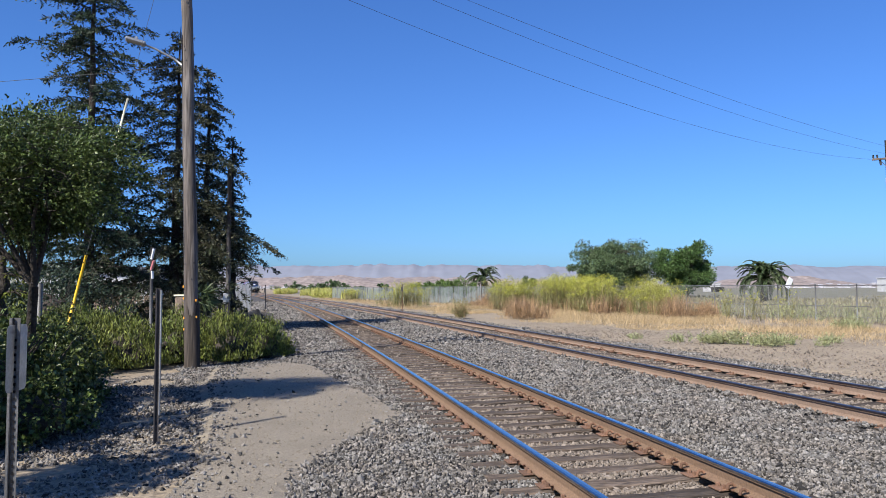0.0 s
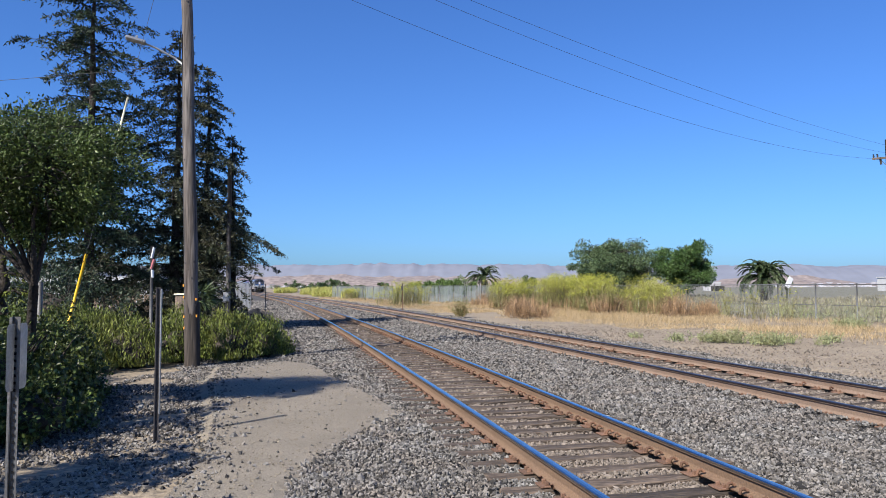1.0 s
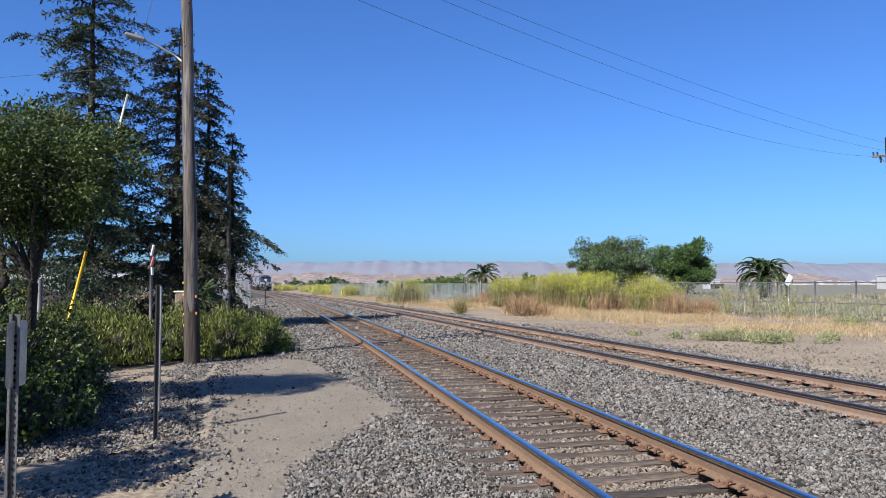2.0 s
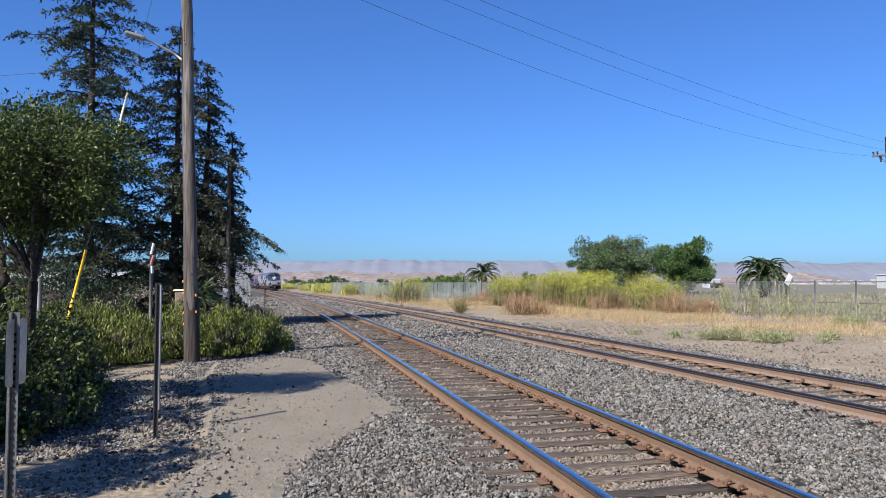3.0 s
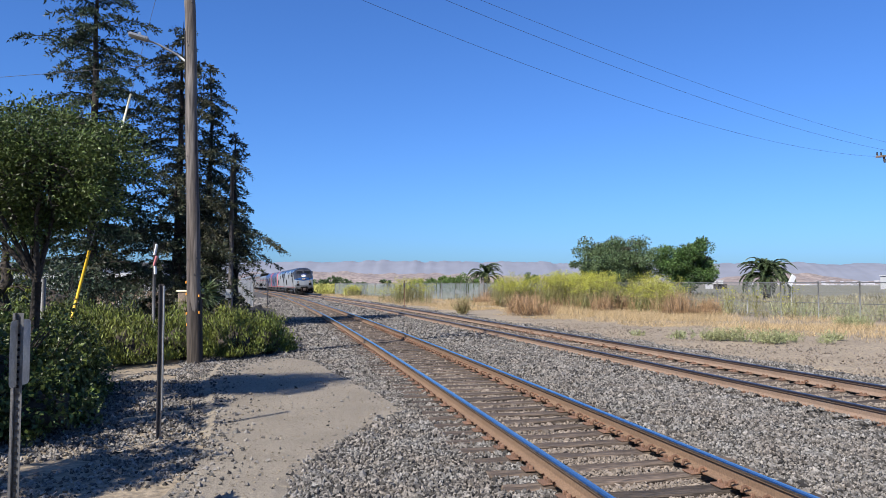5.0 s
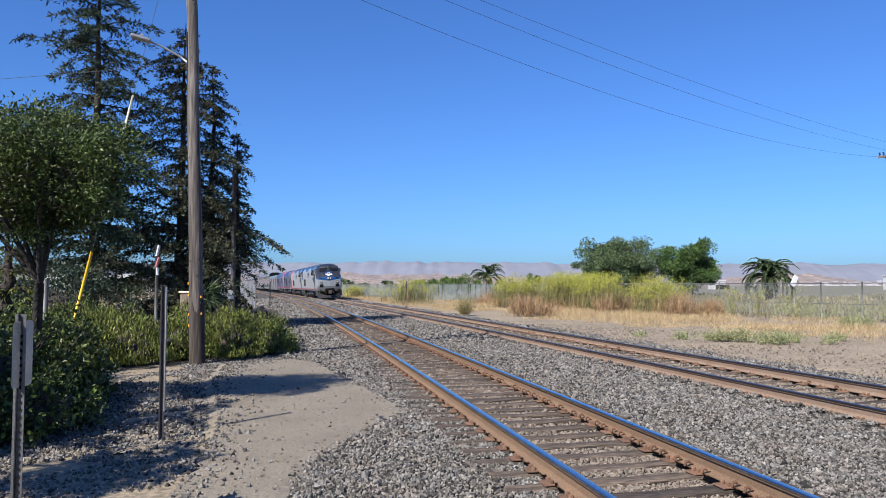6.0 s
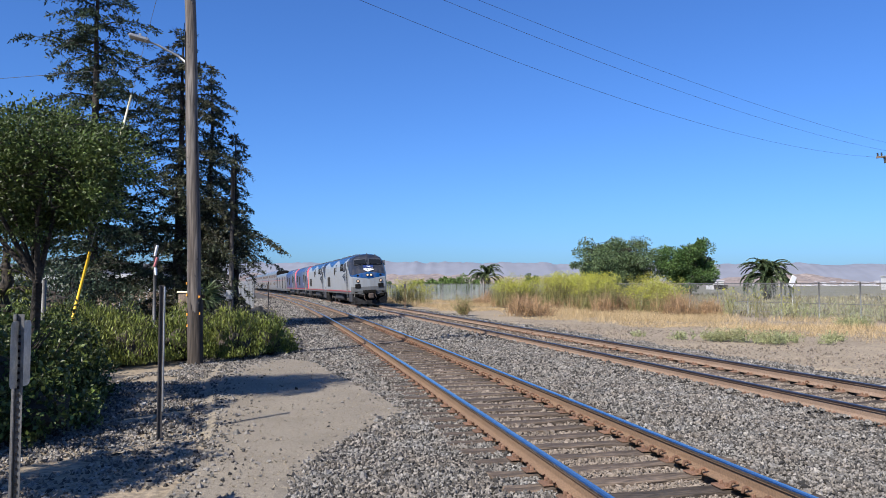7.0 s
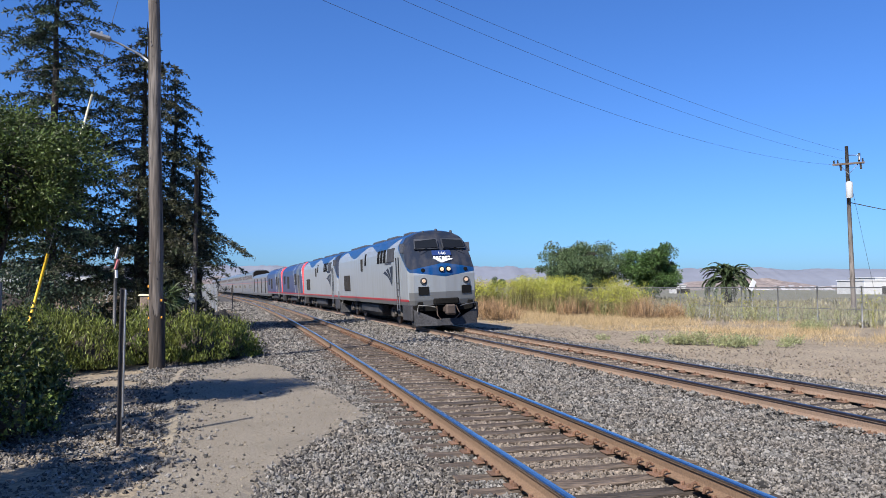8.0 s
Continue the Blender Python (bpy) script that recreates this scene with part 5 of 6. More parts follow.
cedar((-11.05, 34.2, 0), 12.3, 2.1, 0.0, M_CEDAR, "narrow dark cedar tree with a slim spire", 13, 0.0, 2.6, 0.85, 1.75, 0.7, 0.6)
cedar((-10.1, 35.0, 0), 9.2, 1.9, 0.0, M_CEDAR2, "shorter olive cedar tree with a spreading skirt", 18, 0.7, 3.4, 0.85, 1.75, 0.55, 0.6)
cedar((-7.5, 6.5, 0), 6.2, 1.9, 0.0, M_CEDAR, "young cedar tree casting its shade over the path", 15, 0.0, 0.9, 1.1, 2.2)
cedar((-6.95, 3.1, 0), 6.2, 2.0, 0.0, M_CEDAR, "young cedar tree casting its shade over the path", 16, 0.0, 0.7, 1.2, 2.2)
broadleaf("bay_tree", (-5.95, 10.6, 0), 4.5, (1.65, 1.4, 1.25), (-6.05, 10.7, 3.42), 60000, 0.058, M_BROAD, "broad-leaved evergreen tree with dense glossy foliage", 21, 9, trunk=0.075, bare=18, puff=230, fork_at=0.42)
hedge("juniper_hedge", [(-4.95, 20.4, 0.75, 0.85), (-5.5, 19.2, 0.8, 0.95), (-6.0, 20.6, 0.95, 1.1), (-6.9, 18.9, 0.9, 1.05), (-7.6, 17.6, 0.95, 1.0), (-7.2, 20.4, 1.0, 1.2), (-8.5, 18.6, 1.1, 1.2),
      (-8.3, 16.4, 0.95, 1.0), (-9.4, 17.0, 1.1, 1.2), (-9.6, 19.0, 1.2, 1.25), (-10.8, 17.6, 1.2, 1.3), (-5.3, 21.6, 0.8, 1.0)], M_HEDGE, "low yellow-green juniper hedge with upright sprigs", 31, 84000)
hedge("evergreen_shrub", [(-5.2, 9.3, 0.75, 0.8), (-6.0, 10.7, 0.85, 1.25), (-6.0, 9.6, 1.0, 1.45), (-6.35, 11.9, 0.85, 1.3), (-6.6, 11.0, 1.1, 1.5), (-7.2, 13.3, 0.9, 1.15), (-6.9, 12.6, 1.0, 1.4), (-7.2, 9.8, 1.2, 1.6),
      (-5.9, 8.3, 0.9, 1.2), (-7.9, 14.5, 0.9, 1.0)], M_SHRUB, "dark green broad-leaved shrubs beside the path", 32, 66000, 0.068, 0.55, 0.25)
# added filler: dark needle colour on shrubs stands in for shade under the cedars
hedge("understorey_shrub", [(-11.6, 22.0, 1.2, 2.5), (-12.8, 23.5, 1.4, 2.7), (-13.8, 22.2, 1.4, 2.5), (-10.3, 23.0, 0.9, 1.9), (-15.0, 24.0, 1.4, 2.6)], M_CEDAR, "dark shrub mass added for the shade under the cedars", 33, 22000, 0.10, 0.5, 0.2, 0.12)
cedar((-7.15, 11.9, 0), 2.9, 0.7, 0.0, M_HEDGE, "small pale green conifer among the shrubs", 14, 0.0, 0.3, 1.0)


# ---- behind the trees ----
def board_fence():
    t = thing("board_fence", "weathered grey board fence behind the trees", "fence")
    rng = random.Random(6)
    bm = bmesh.new()
    box(bm, -0.07, 0.07, -0.012, 0.012, 0.0, 1.55, 0.004)
    me = None
    for k in range(62):
        if rng.random() < 0.06:
            continue
        ob = part("board", bm if me is None else me, M_OLDWOOD if me is None else None, t)
        me = ob.data
        ob.matrix_basis = Matrix.Translation((-21.5 + k * 0.165, 36.0 + rng.uniform(-0.01, 0.01), -0.05)) @ pose(0, 0, 0, 0, rng.uniform(-1, 1), rng.uniform(-2, 2))
    for z in (0.4, 1.25):
        bm = bmesh.new()
        box(bm, -21.6, -11.2, 36.02, 36.09, z - 0.05, z + 0.05, 0.005)
        part("rail", bm, M_OLDWOOD, t)


def low_building():
    t = thing("low_building", "low pale building with a flat roof behind the trees", "building")
    bm = bmesh.new()
    box(bm, -46, -24, 62, 74, -0.1, 3.3, 0.03)
    part("wall", bm, M_WALLPALE, t)
    bm = bmesh.new()
    box(bm, -46.5, -23.6, 61.5, 74.5, 3.3, 3.65, 0.04)
    part("roof", bm, M_ROOF, t, "dark flat roof edge")
    for k in range(5):
        bm = bmesh.new()
        x = -44.0 + k * 4.2
        box(bm, x - 0.9, x + 0.9, 61.9, 62.05, 1.0, 2.3, 0.02)
        part("window", bm, M_GLASS, t, "dark window")


M_DARKSTONE = mat("dark_stone", (0.05, 0.046, 0.044), 0.9, vary=0.5, scale=3, bump=0.8, depth=0.04, second=(0.11, 0.105, 0.10))


def rubble():
    rng = random.Random(9)
    for k, (x, y, w) in enumerate(((-11.9, 39.5, 1.0), (-11.2, 39.8, 1.15), (-10.5, 40.1, 1.0), (-9.9, 40.9, 0.8), (-12.6, 39.2, 0.9))):
        bm = bmesh.new()
        made = bmesh.ops.create_cube(bm, size=1.0, matrix=Matrix.Translation((x, y, w * 0.30)) @ pose(0, 0, 0, rng.uniform(-12, 12), rng.uniform(-18, 18), rng.uniform(0, 90)) @ Matrix.Diagonal((w, w * 0.7, w * 0.62, 1)))
        bmesh.ops.bevel(bm, geom=bm.edges[:], offset=0.05, segments=2, affect="EDGES")
        for v in bm.verts:
            v.co += Vector((rng.uniform(-0.02, 0.02), rng.uniform(-0.02, 0.02), rng.uniform(-0.02, 0.02)))
        tagged(part("stone_block", bm, M_DARKSTONE), "rough dark stone block lying beyond the hedge", "stone", "stone blocks")


def fan_plant():
    """A small fan-leaved palm beside the pole."""
    rng = np.random.default_rng(17)
    t = thing("fan_palm", "small fan palm with drooping split leaves by the cedars", "palm tree")
    bm = bmesh.new()
    tube(bm, [(-8.85, 26.5, -0.1), (-8.85, 26.5, 0.9), (-8.8, 26.5, 1.5)], [0.16, 0.15, 0.12], 9)
    part("trunk", bm, M_BARK, t)
    C, D, L = [], [], []
    for k in range(26):
        az, up = rng.uniform(0, 6.28), rng.uniform(-0.6, 0.9)
        out = np.array([math.cos(az) * math.cos(up), math.sin(az) * math.cos(up), math.sin(up)])
        hub = np.array([-8.8, 26.5, 1.5]) + out * rng.uniform(0.25, 0.45)
        for j in range(16):
            C.append(hub)
            D.append(out + rng.normal(0, 0.45, 3) + [0, 0, -0.35])
            L.append(rng.uniform(0.35, 0.6))
    leaves("foliage", C, D, np.array(L), 0.05, M_PALM, rng, t)


M_WALLPALE = mat("pale_wall", (0.32, 0.336, 0.36), 0.85, vary=0.1, scale=0.5, bump=0.05)
board_fence()
low_building()
rubble()
fan_plant()


# ---- right of the tracks: fence, weeds, poles, far trees ----
FENCE_A, FENCE_B = Vector((27.4, 26.7, 0)), Vector((-18.5, 123.0, 0))


def chain_fence():
    t = thing("chain_link_fence", "galvanised chain-link fence with pale slats along the field", "fence")
    d = (FENCE_B - FENCE_A)
    length = d.length
    d.normalize()
    turn = math.degrees(math.atan2(d.y, d.x))
    rng = random.Random(8)
    post_me, n = None, int(length / 2.45)
    for k in range(n + 1):
        p = FENCE_A + d * (k * 2.45 + 0.95)
        if post_me is None:
            bm = bmesh.new()
            tube(bm, [(0, 0, -0.1), (0, 0, 2.03)], 0.04, 8)
            disc(bm, 0.05, 0.05, Matrix.Translation((0, 0, 2.045)), 8)
            ob = part("post", bm, M_FENCE, t)
            post_me = ob.data
        else:
            ob = part("post", post_me, None, t)
        ob.matrix_basis = Matrix.Translation(p) @ pose(0, 0, 0, rng.uniform(-1, 1), rng.uniform(-1, 1), 0)
    for z, r in ((1.98, 0.028), (0.86, 0.018), (0.3, 0.01)):
        bm = bmesh.new()
        tube(bm, [FENCE_A + Vector((0, 0, z)), FENCE_B + Vector((0, 0, z))], r, 6)
        part("rail", bm, M_FENCE, t, "horizontal galvanised rail")
    # fabric: slanting wires both ways
    V, F = [], []
    step, w = 0.09, 0.0026
    for sign in (-1, 1):
        k = 0
        while k * step < length - 2:
            p0 = FENCE_A + d * (k * step + (1.9 if sign < 0 else 0)) + Vector((0, 0, 0.08))
            p1 = FENCE_A + d * (k * step + (0 if sign < 0 else 1.9)) + Vector((0, 0, 1.96))
            u = (p1 - p0).normalized()
            wv = u.cross(Vector((-d.y, d.x, 0))).normalized() * w
            b0 = len(V)
            off = Vector((-d.y, d.x, 0)) * w
            V += [p0 + wv, p0 - wv + off, p0 - wv - off, p1 + wv, p1 - wv + off, p1 - wv - off]
            F += [(b0, b0 + 1, b0 + 4, b0 + 3), (b0 + 1, b0 + 2, b0 + 5, b0 + 4), (b0 + 2, b0, b0 + 3, b0 + 5)]
            k += 1
    tagged(part("wire_fabric", mesh("wire_fabric", V, F, M_FENCE), None, t, "woven wire fabric"), kind="stuff")
    # slats in the far stretch
    V, F = [], []
    s = 40.0
    while s < length:
        p = FENCE_A + d * s
        b0 = len(V)
        for q in (-0.026, 0.026):
            for off in (-0.004, 0.004):
                for z in (0.1, 1.92 + rng.uniform(-0.03, 0.03)):
                    V.append(p + d * q + Vector((-d.y, d.x, 0)) * off + Vector((0, 0, z)))
        F += [(b0, b0 + 1, b0 + 5, b0 + 4), (b0 + 2, b0 + 6, b0 + 7, b0 + 3), (b0, b0 + 2, b0 + 3, b0 + 1), (b0 + 4, b0 + 5, b0 + 7, b0 + 6)]
        s += 0.125 if rng.random() < 0.94 else 0.4
    tagged(part("slats", mesh("slats", V, F, M_SLAT), None, t, "pale green privacy slats"), kind="stuff")


M_FIELDGRASS = leaf_mat("field_grass_blades", (0.22, 0.19, 0.115), 0.5, (0.138, 0.155, 0.0862))
M_SLAT = mat("pale_green_slat", (0.196, 0.234, 0.221), 0.6, vary=0.15, scale=0.6, bump=0, each=0.15)


def weeds(name, label, category, spots, material, seed, stems, height, blade, width, lean=0.35, top=None, group="", least=0.45):
    """Stuff grown over spots (x, y, radius, strength): thin upright blades; top: (material, count a stem, size) for flower heads."""
    rng = np.random.default_rng(seed)
    s = np.array(spots, float)
    p = s[:, 2] ** 2 * s[:, 3]
    pick = rng.choice(len(s), stems, p=p / p.sum())
    r = np.sqrt(rng.uniform(0, 1, stems)) * s[pick, 2]
    a = rng.uniform(0, 2 * math.pi, stems)
    base = np.c_[s[pick, 0] + r * np.cos(a), s[pick, 1] + r * np.sin(a), np.full(stems, -0.06)]
    h = height * rng.uniform(least, 1.1, stems) * np.where(s[pick, 3] > 0, np.minimum(s[pick, 3], 1.25), 1)
    way = np.c_[rng.normal(0, lean, stems), rng.normal(0, lean, stems), np.ones(stems)]
    way /= np.linalg.norm(way, axis=1, keepdims=True)
    t = thing(name, label, category, group=group, kind="stuff")
    leaves("growth", base, way, h, width, material, rng, t)
    if blade:
        k = blade[0]
        q = rng.uniform(0.15, 0.95, (stems, k))
        C = (base[:, None] + way[:, None] * (h[:, None] * q)[..., None]).reshape(-1, 3)
        D = np.repeat(way, k, 0) * 0.6 + rng.normal(0, 0.7, C.shape)
        leaves("foliage", C, D, rng.uniform(0.5, 1.3, len(C)) * blade[1], blade[2], blade[3], rng, t)
    if top:
        m, k, size = top
        C = np.repeat(base + way * h[:, None], k, 0) + rng.normal(0, size * 1.6, (stems * k, 3)) * [1, 1, 0.8]
        D = rng.normal(0, 1, C.shape) + [0, 0, 0.6]
        leaves("bloom", C, D, rng.uniform(0.5, 1.4, len(C)) * size, size * 0.8, m, rng, t)
    return t


def along(n, seed, f0, f1, front0, front1, r0, r1, st=(0.7, 1.1)):
    """Spots strewn in front of the fence, between fractions of its length."""
    rng = np.random.default_rng(seed)
    d = FENCE_B - FENCE_A
    nrm = Vector((-d.y, d.x, 0)).normalized()
    out = []
    for k in range(n):
        p = FENCE_A + d * rng.uniform(f0, f1) + nrm * rng.uniform(front0, front1)
        if p.x > line_x("far", p.y) + 4.5:
            out.append((p.x, p.y, rng.uniform(r0, r1), rng.uniform(*st)))
    return out


def palm(at, height, spread, fronds, label, seed, scale=1.0):
    rng = np.random.default_rng(seed)
    t = thing("palm_tree", label, "palm tree", group="palm trees")
    at = np.array(at, float)
    bm = bmesh.new()
    n = 8
    tube(bm, [at + [0, 0, -0.2 + (height + 0.2) * k / n] for k in range(n + 1)], [0.42 * scale * (1.1 - 0.2 * k / n + 0.05 * (k % 2)) for k in range(n + 1)], 10)
    part("trunk", bm, M_BARK, t, "stout rough trunk")
    C, D, L, ribs = [], [], [], bmesh.new()
    for k in range(fronds):
        az, up = k * 2.39996, rng.uniform(0.0, 1.55)
        out = np.array([math.cos(az), math.sin(az), 0])
        ln = spread * rng.uniform(0.85, 1.1)
        pts = []
        for j in range(11):
            q = j / 10
            ang = up - 1.9 * q ** 1.6
            pts.append((at + [0, 0, height]) if j == 0 else pts[-1] + (out * math.cos(ang) + np.array([0, 0, math.sin(ang)])) * ln / 10)
        tube(ribs, pts, [0.035 * scale * (1 - 0.8 * j / 10) for j in range(11)], 4, False)
        side = np.array([-out[1], out[0], 0])
        for q in np.linspace(0.1, 1.0, 44):
            p = np.array([np.interp(q * 10, range(11), [v[i] for v in pts]) for i in range(3)])
            for s in (-1, 1):
                C.append(p)
                slope = up - 1.9 * q ** 1.6
                D.append(side * s * 0.6 + (out * math.cos(slope) + np.array([0, 0, math.sin(slope)])) * 0.8 + [0, 0, rng.uniform(-0.25, 0.05)])
                L.append(spread * 0.115 * (0.4 + math.sin(math.pi * min(q, 0.92))) * rng.uniform(0.8, 1.1))
    tagged(part("frond_wood", ribs, M_PALM, t, "arching frond ribs"), kind="stuff")
    L = np.array(L)
    tagged(leaves("foliage", C, D, L, 0.06 * scale + L * 0.06, M_PALM, rng, t, "grey-green leaflets"), kind="stuff")


def right_pole():
    t = thing("utility_pole", "wooden utility pole with a crossarm and grey transformer", "utility pole")
    x, y = 30.6, 50.0
    bm = bmesh.new()
    tube(bm, [(x + 0.12, y, -0.2), (x, y, 5.0), (x - 0.12, y, 11.95)], [0.17, 0.145, 0.11], 12)
    part("shaft", bm, M_POLE, t)
    arm = Matrix.Translation((x - 0.1, y - 0.18, 10.68)) @ pose(0, 0, 0, 0, -6, 8)
    bm = bmesh.new()
    box(bm, -1.25, 1.25, -0.06, 0.06, -0.07, 0.07, 0.01, arm)
    arm_ob = part("crossarm", bm, M_OLDWOOD, t, "weathered crossarm")
    for u in (-1.15, -0.85, 0.85, 1.15):
        bm = bmesh.new()
        tube(bm, [arm @ Vector((u, 0, 0.05)), arm @ Vector((u, 0, 0.16)), arm @ Vector((u, 0, 0.2)), arm @ Vector((u, 0, 0.3))], [0.02, 0.07, 0.05, 0.06], 8)
        part("insulator", bm, M_GRILLE, arm_ob, "dark insulator")
    for u in (-0.75, 0.85):
        bm = bmesh.new()
        tube(bm, [arm @ Vector((u, -0.1, -0.05)), arm @ Vector((u, -0.12, -0.45))], 0.07, 8)
        part("fuse_cutout", bm, M_GRILLE, arm_ob, "hanging fuse")
        bm = bmesh.new()
        tube(bm, [arm @ Vector((u, 0, 0)), (x - 0.1, y - 0.15, 9.95)], 0.02, 5)
        part("brace", bm, M_GALV, arm_ob)
    bm = bmesh.new()
    tube(bm, [(x - 0.1, y - 0.1, 11.3), (x + 0.7, y - 0.15, 11.3)], 0.03, 5)
    tube(bm, [(x + 0.7, y - 0.15, 11.45), (x + 0.7, y - 0.15, 10.95)], 0.07, 8)
    part("side_arm", bm, M_GALV, t, "short insulator bracket")
    bm = bmesh.new()
    tube(bm, [(x - 0.25, y - 0.42, 8.25), (x - 0.25, y - 0.42, 8.3), (x - 0.25, y - 0.42, 9.3), (x - 0.25, y - 0.42, 9.4)], [0.2, 0.225, 0.225, 0.14], 14)
    box(bm, -0.05, 0.05, -0.4, 0.0, -0.05, 0.05, 0, Matrix.Translation((x - 0.15, y, 8.8)))
    tr = part("transformer", bm, M_WHITEGREY, t, "pale grey transformer can")
    bm = bmesh.new()
    tube(bm, [(x - 0.35, y - 0.42, 9.35), (x - 0.3, y - 0.42, 9.75)], 0.05, 6)
    part("bushing", bm, M_GRILLE, tr)
    return Vector((x - 0.12, y, 11.4)), arm


M_WHITEGREY = mat("transformer_grey", (0.40, 0.42, 0.43), 0.5, vary=0.1, scale=3, bump=0.05)


def wire(a, c, sag, radius, label):
    bm = bmesh.new()
    a, c = Vector(a), Vector(c)
    n = 40
    tube(bm, [a.lerp(c, k / n) - Vector((0, 0, 4 * sag * (k / n) * (1 - k / n))) for k in range(n + 1)], radius, 5)
    tagged(part("overhead_wire", bm, M_WIRE), label, "cable", "overhead wires")


chain_fence()
top_r, arm_r = right_pole()
WIRES = (((-6.4, 17.7, 10.7), (29.3, 49.8, 10.6), 1.2), ((-6.4, 17.7, 11.6), (30.2, 49.8, 11.0), 0.8), ((-6.4, 17.7, 11.9), (30.48, 50, 11.55), 0.6))
for a, c, sag in WIRES:
    wire(a, c, sag, 0.0065, "thin dark power line sagging between two poles")
wire((30.5, 50, 8.0), (50, 47, 5.2), 0.5, 0.03, "thick black service cable from the pole")
wire((-6.3, 17.9, 7.35), (-40, 30.0, 9.6), 0.3, 0.007, "thin dark cable running off between the trees")
bm = bmesh.new()
tube(bm, [(30.7, 50, 9.5), (33.2, 51, 0.0)], 0.012, 4)
tagged(part("guy_wire", bm, M_WIRE), "thin steel guy wire of the far pole", "guy wire")

# dry grass, fennel, dead weeds
weeds("dry_grass", "tall straw-coloured dry grass before the fence", "grass", along(190, 41, 0.0, 0.98, -1.0, 12.0, 0.8, 2.6, (0.25, 1.05)), M_DRYGRASS, 41, 76000, 0.56, None, 0.011, 0.5)
weeds("dry_grass", "thin dry grass scattered along the dirt", "grass", along(60, 42, 0.0, 0.8, 7.0, 13.0, 1.0, 2.0, (0.3, 0.6)), M_DRYGRASS, 42, 14000, 0.35, None, 0.018, 0.6)
fennel_spots = along(46, 43, 0.215, 0.42, 0.8, 5.0, 0.45, 1.15, (0.7, 1.2)) + along(5, 44, 0.06, 0.19, 0.5, 3.0, 0.25, 0.4, (0.7, 0.9)) + [(-4.5, 68.0, 0.6, 0.85), (-3.7, 69.0, 0.9, 1.0), (-2.7, 69.5, 0.8, 1.0), (-1.8, 68.5, 0.6, 0.8), (-6.4, 76.0, 0.5, 0.6)] + along(5, 57, 0.8, 0.98, 0.4, 5.0, 0.8, 1.4, (0.5, 0.8))
weeds("wild_fennel", "tall wild fennel with yellow flower heads along the fence", "weeds", fennel_spots, M_FENNELSTEM, 43, 4600, 2.3, (6, 0.26, 0.03, M_FENNELSTEM), 0.03, 0.18, (M_FENNEL, 10, 0.068), least=0.66)
weeds("dead_weeds", "brown dead weed stalks below the fennel", "weeds", along(80, 46, 0.19, 0.46, 1.0, 5.5, 0.4, 1.0, (0.5, 1.2)), M_DRYWEED, 46, 8000, 1.4, (6, 0.16, 0.025, M_DRYWEED), 0.025, 0.25)
weeds("dead_bush", "reddish-brown dead bush in the dry grass", "shrub", [(4.4, 45.0, 0.7, 1.0), (5.2, 44.6, 0.8, 0.9), (5.9, 44.0, 0.6, 0.7)], M_DRYWEED, 47, 480, 1.5, (5, 0.14, 0.03, M_DRYWEED), 0.03, 0.4)
weeds("dry_bush", "small thin dry bush beside the far track", "shrub", [(1.1, 46.0, 0.35, 1.0)], M_DRYWEED, 48, 130, 1.4, (14, 0.12, 0.03, M_FENNELSTEM), 0.02, 0.5)
weeds("grey_weeds", "grey-green low weeds on the dirt verge", "weeds", [(8.3, 26.0, 0.35, 0.7), (9.3, 25.4, 0.5, 1.0), (9.9, 24.9, 0.35, 1.2), (10.6, 24.3, 0.55, 1.0), (11.5, 24.9, 0.4, 0.8), (12.3, 23.9, 0.25, 0.7), (7.2, 27.5, 0.3, 0.6), (13.4, 25.5, 0.35, 0.7), (18.2, 33.0, 0.7, 1.3)], M_GREYWEED, 49, 800, 0.5, (10, 0.09, 0.03, M_GREYWEED), 0.015, 0.5)

weeds("field_grass", "dull dry grass and scrub in the field behind the fence", "grass", along(120, 55, -0.1, 0.9, -40.0, -1.0, 2.5, 6.0, (0.5, 1.0)), M_FIELDGRASS, 55, 26000, 0.8, None, 0.12, 0.4)
weeds("field_grass", "dull dry grass farther out in the field", "grass", along(110, 59, -0.3, 0.75, -170.0, -40.0, 6.0, 12.0, (0.5, 1.0)), M_FIELDGRASS, 59, 24000, 1.0, None, 0.28, 0.4)
weeds("fence_scrub", "grey-green scrub growing against the fence", "weeds", along(40, 56, -0.05, 0.30, -5.0, 2.0, 0.8, 1.6, (0.6, 1.0)), M_GREYWEED, 56, 800, 1.5, (8, 0.15, 0.03, M_GREYWEED), 0.02, 0.3)

weeds("dry_grass", "tan dry grass growing beyond the hedge", "grass", [(-12.0, 40.0, 1.2, 1.0), (-13.5, 41.0, 1.5, 1.0), (-11.0, 42.5, 1.0, 0.8), (-14.5, 44.0, 2.0, 1.0)], M_DRYGRASS, 58, 3500, 0.9, None, 0.03, 0.4)

# far trees and shrubs behind the fence
broadleaf("oak_tree", (25.5, 112, 0), 8.8, (7.7, 6.8, 4.5), (26.0, 112, 4.9), 44000, 0.33, M_FARTREE, "broad round-crowned tree beyond the fence", 51, 9, "far trees", 0.3, puff=300)
broadleaf("oak_tree", (36.5, 110, 0), 8.4, (5.2, 5.0, 4.0), (36.0, 110, 4.5), 34000, 0.33, M_FARTREE2, "leafy rounded tree of brighter green beyond the fence", 52, 8, "far trees", 0.3, puff=300)
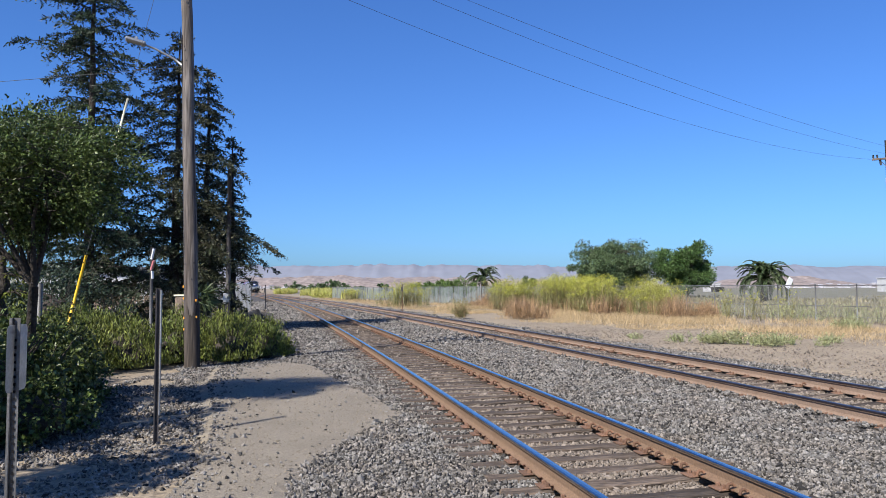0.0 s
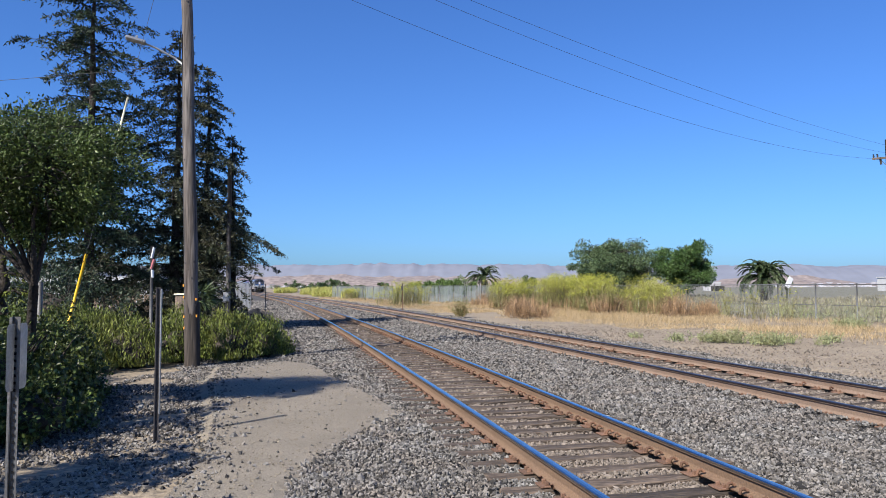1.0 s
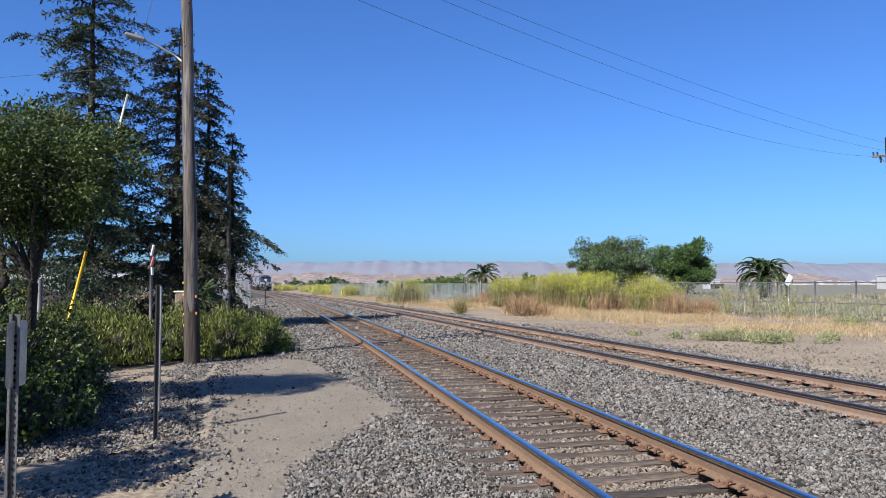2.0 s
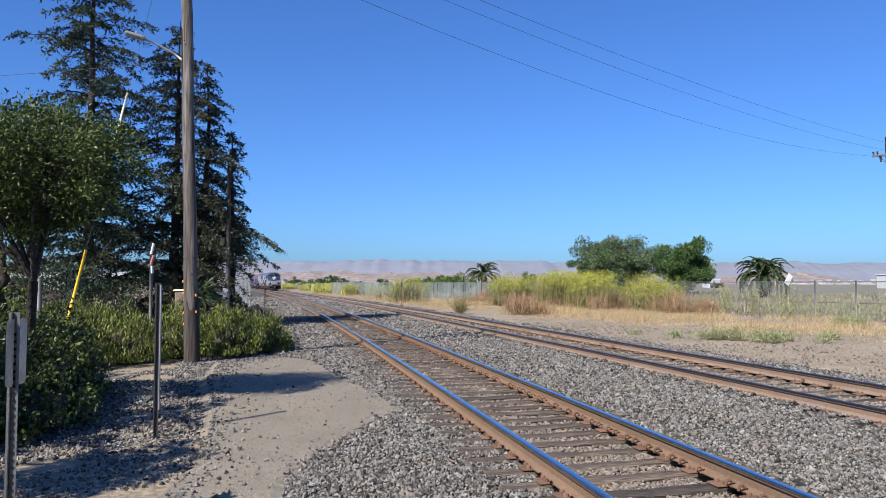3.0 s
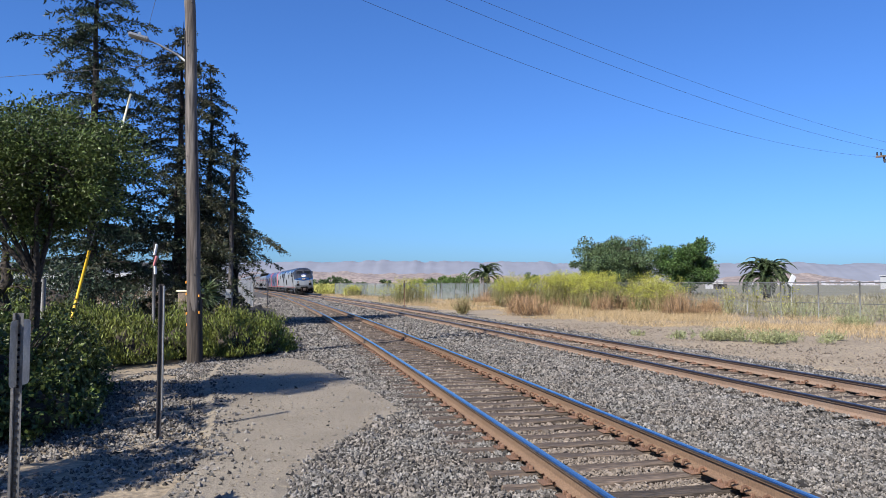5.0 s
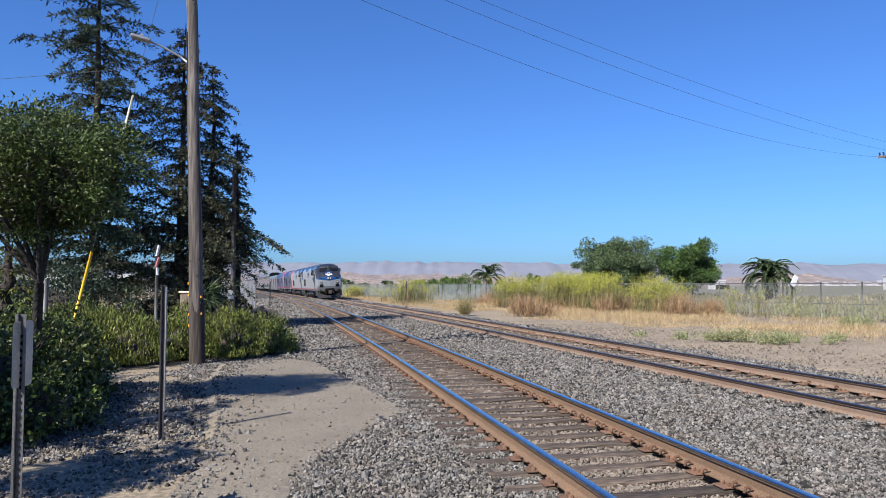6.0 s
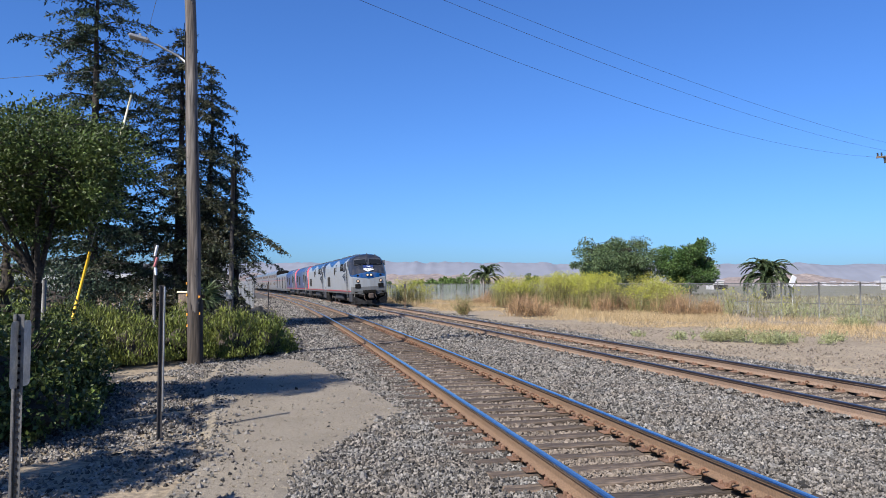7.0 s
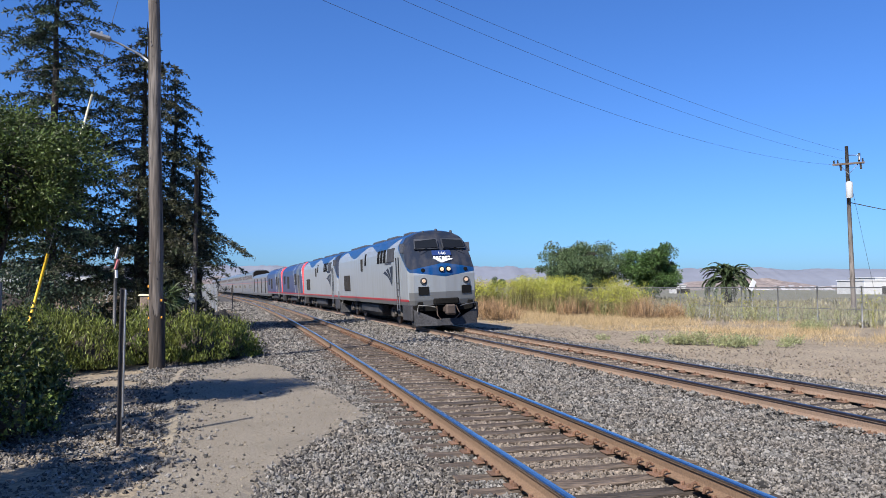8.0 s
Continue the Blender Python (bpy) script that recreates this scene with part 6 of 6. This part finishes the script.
broadleaf("small_tree", (16.6, 140, 0), 4.4, (1.8, 1.8, 1.6), (16.6, 140, 2.7), 3500, 0.32, M_FARTREE, "small round green tree beyond the fence", 53, 6, "far trees", 0.2)
for k, (px, d, h, w) in enumerate(((758, 118, 3.0, 2.2), (780, 122, 3.4, 2.6), (800, 120, 3.9, 2.4), (822, 124, 3.3, 2.6), (880, 126, 2.8, 2.4), (735, 116, 2.8, 1.8))):
    x = (px - 784) / 1300 * d
    broadleaf("green_bush", (x, d, 0), h, (w, w, h * 0.42), (x, d, h * 0.55), 2600, 0.3, M_BUSH, "bright green bush behind the fence", 60 + k, 5, "bushes behind the fence", 0.1)
for k, (px, d, h, w) in enumerate(((590, 220, 4.6, 2.6), (575, 230, 4.2, 2.4), (608, 240, 3.6, 2.4), (520, 320, 4.5, 4), (545, 330, 4.0, 5), (500, 340, 3.5, 5), (680, 210, 3.4, 2.2), (560, 240, 3.2, 3.5), (640, 330, 3.2, 4))):
    x = (px - 784) / 1300 * d
    broadleaf("distant_tree", (x, d, 0), h, (w, w, h * 0.42), (x, d, h * 0.55), 1500, 0.5, M_FARTREE, "dark distant tree near the horizon", 80 + k, 5, "distant trees", 0.15)
palm((7.2, 130, 0), 3.3, 3.9, 46, "feather palm with arching fronds beyond the fence", 71, 1.0)
palm((37.1, 85, 0), 2.7, 3.7, 80, "full feather palm with arching fronds beyond the fence", 72, 1.0)
M_FIELD = leaf_mat("far_yellow_weeds", (0.34, 0.36, 0.09), 0.3, (0.42, 0.34, 0.14))
far_spots = [(float(line_x("far", 105.0 + k * 8)) + random.uniform(5.0, 15.0), 105.0 + k * 8, random.uniform(1.5, 3.0), random.uniform(0.7, 1.1)) for k in range(22)]
weeds("field_weeds", "yellow-green weeds along the distant line", "weeds", far_spots, M_FIELD, 90, 9000, 1.9, (4, 0.3, 0.08, M_FIELD), 0.12, 0.25)


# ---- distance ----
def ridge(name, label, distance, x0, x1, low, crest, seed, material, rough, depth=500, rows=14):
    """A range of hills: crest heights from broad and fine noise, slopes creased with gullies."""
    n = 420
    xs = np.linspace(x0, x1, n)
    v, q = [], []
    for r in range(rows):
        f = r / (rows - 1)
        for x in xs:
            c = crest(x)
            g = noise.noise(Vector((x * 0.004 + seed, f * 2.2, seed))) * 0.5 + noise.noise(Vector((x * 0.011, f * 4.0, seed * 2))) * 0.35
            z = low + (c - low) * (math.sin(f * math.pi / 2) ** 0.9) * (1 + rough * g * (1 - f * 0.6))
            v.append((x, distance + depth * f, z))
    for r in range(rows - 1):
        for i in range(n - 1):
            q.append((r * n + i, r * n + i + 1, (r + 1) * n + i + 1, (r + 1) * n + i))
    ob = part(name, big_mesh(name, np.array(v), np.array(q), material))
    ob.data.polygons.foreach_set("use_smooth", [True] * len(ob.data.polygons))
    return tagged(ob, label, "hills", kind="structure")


def crest_near(x):
    b = math.exp(-((x + 640) / 700) ** 2) * 42 + math.exp(-((x - 420) / 500) ** 2) * 26 + math.exp(-((x - 1650) / 260) ** 2) * 46
    return 17 + b + 9 * noise.noise(Vector((x * 0.004, 1.3, 0))) + 8 * noise.noise(Vector((x * 0.013, 4.3, 0))) + 4 * noise.noise(Vector((x * 0.03, 6.3, 0)))


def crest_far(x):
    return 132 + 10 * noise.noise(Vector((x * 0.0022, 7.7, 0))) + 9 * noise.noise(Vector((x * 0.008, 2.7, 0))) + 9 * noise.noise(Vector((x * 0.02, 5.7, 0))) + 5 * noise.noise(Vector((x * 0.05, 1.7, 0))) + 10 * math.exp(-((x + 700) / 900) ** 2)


ridge("hills", "bare tan hills with faint gullies", 3200, -3000, 3200, -5, crest_near, 3.0, M_HILL, 1.1)
ridge("far_hills", "far hills with haze and low fog put into their lavender-grey colour", 4000, -3400, 3700, -5, crest_far, 8.0, M_HAZE, 0.12)


def far_town():
    """Pale houses strewn over the foot of the hills and low sheds near the field."""
    rng = random.Random(5)
    bm = bmesh.new()
    for k in range(420):
        if rng.random() < 0.45:
            x = rng.gauss(-820, 110)
        else:
            x = rng.uniform(1350, 2350)
        y = 3000 + rng.uniform(0, 330)
        w, h = rng.uniform(5, 14), rng.uniform(3, 6)
        z = -5 + max(0.0, (y - 3180)) * 0.12 + rng.uniform(0, 6)
        box(bm, x - w, x + w, y, y + 8, z - 6, z + h)
    tagged(part("distant_town", bm, M_TOWN), "pale houses scattered over the foot of the hills", "town", kind="stuff")
    for x, y, w, d, h, lab in ((214, 300, 25, 20, 5.6, "long white industrial building beyond the field"), (228, 322, 20, 20, 7.2, "tall white industrial building beyond the field"), (122, 330, 2.6, 8, 3.6, "low white shed beyond the field")):
        t = thing("industrial_building", lab, "building", group="industrial buildings")
        bm = bmesh.new()
        box(bm, x - w, x + w, y, y + d, -0.1, h, 0.1)
        part("wall", bm, M_WALLWHITE, t)
        bm = bmesh.new()
        box(bm, x - w - 0.3, x + w + 0.3, y - 0.3, y + d + 0.3, h, h + 0.4, 0.1)
        part("roof", bm, M_WALLWHITE, t, "flat pale roof edge")
        for k in range(3):
            bm = bmesh.new()
            box(bm, x - w * 0.7 + k * w * 0.6, x - w * 0.7 + k * w * 0.6 + 3, y - 0.12, y + 0.05, 0, h * 0.6)
            part("door", bm, M_GRILLE, t, "grey loading door")


far_town()

# white sign panel by the far palm
t = thing("white_sign", "tilted white panel standing beyond the fence", "sign")
bm = bmesh.new()
box(bm, -0.5, 0.5, -0.03, 0.03, -0.26, 0.26, 0.01, Matrix.Translation((30.6, 65, 2.25)) @ pose(0, 0, 0, 0, -58, 20))
part("panel", bm, M_WHITE, t)
bm = bmesh.new()
tube(bm, [(30.6, 65.1, -0.1), (30.6, 65.1, 2.2)], 0.04, 6)
part("post", bm, M_GALV, t)


# ---- motion of the train ----
def motions():
    for ob, behind, half in TRAIN:
        rows = []
        for k in range(17):
            t = k * 0.5
            nose = 32.35 + 30.3 * (8.0 - t)
            mid = nose + behind
            a, c = line_pose("far", mid - half), line_pose("far", mid + half)
            m = Matrix.Identity(4)
            y = (a.translation - c.translation).normalized()
            z = (a.col[2].to_3d() + c.col[2].to_3d()).normalized()
            x = y.cross(z).normalized()
            for i, axis in enumerate((x, y, x.cross(y))):
                m.col[i][:3] = axis
            m.translation = (a.translation + c.translation) / 2
            rows.append((t, m))
        walk(ob, rows)


motions()
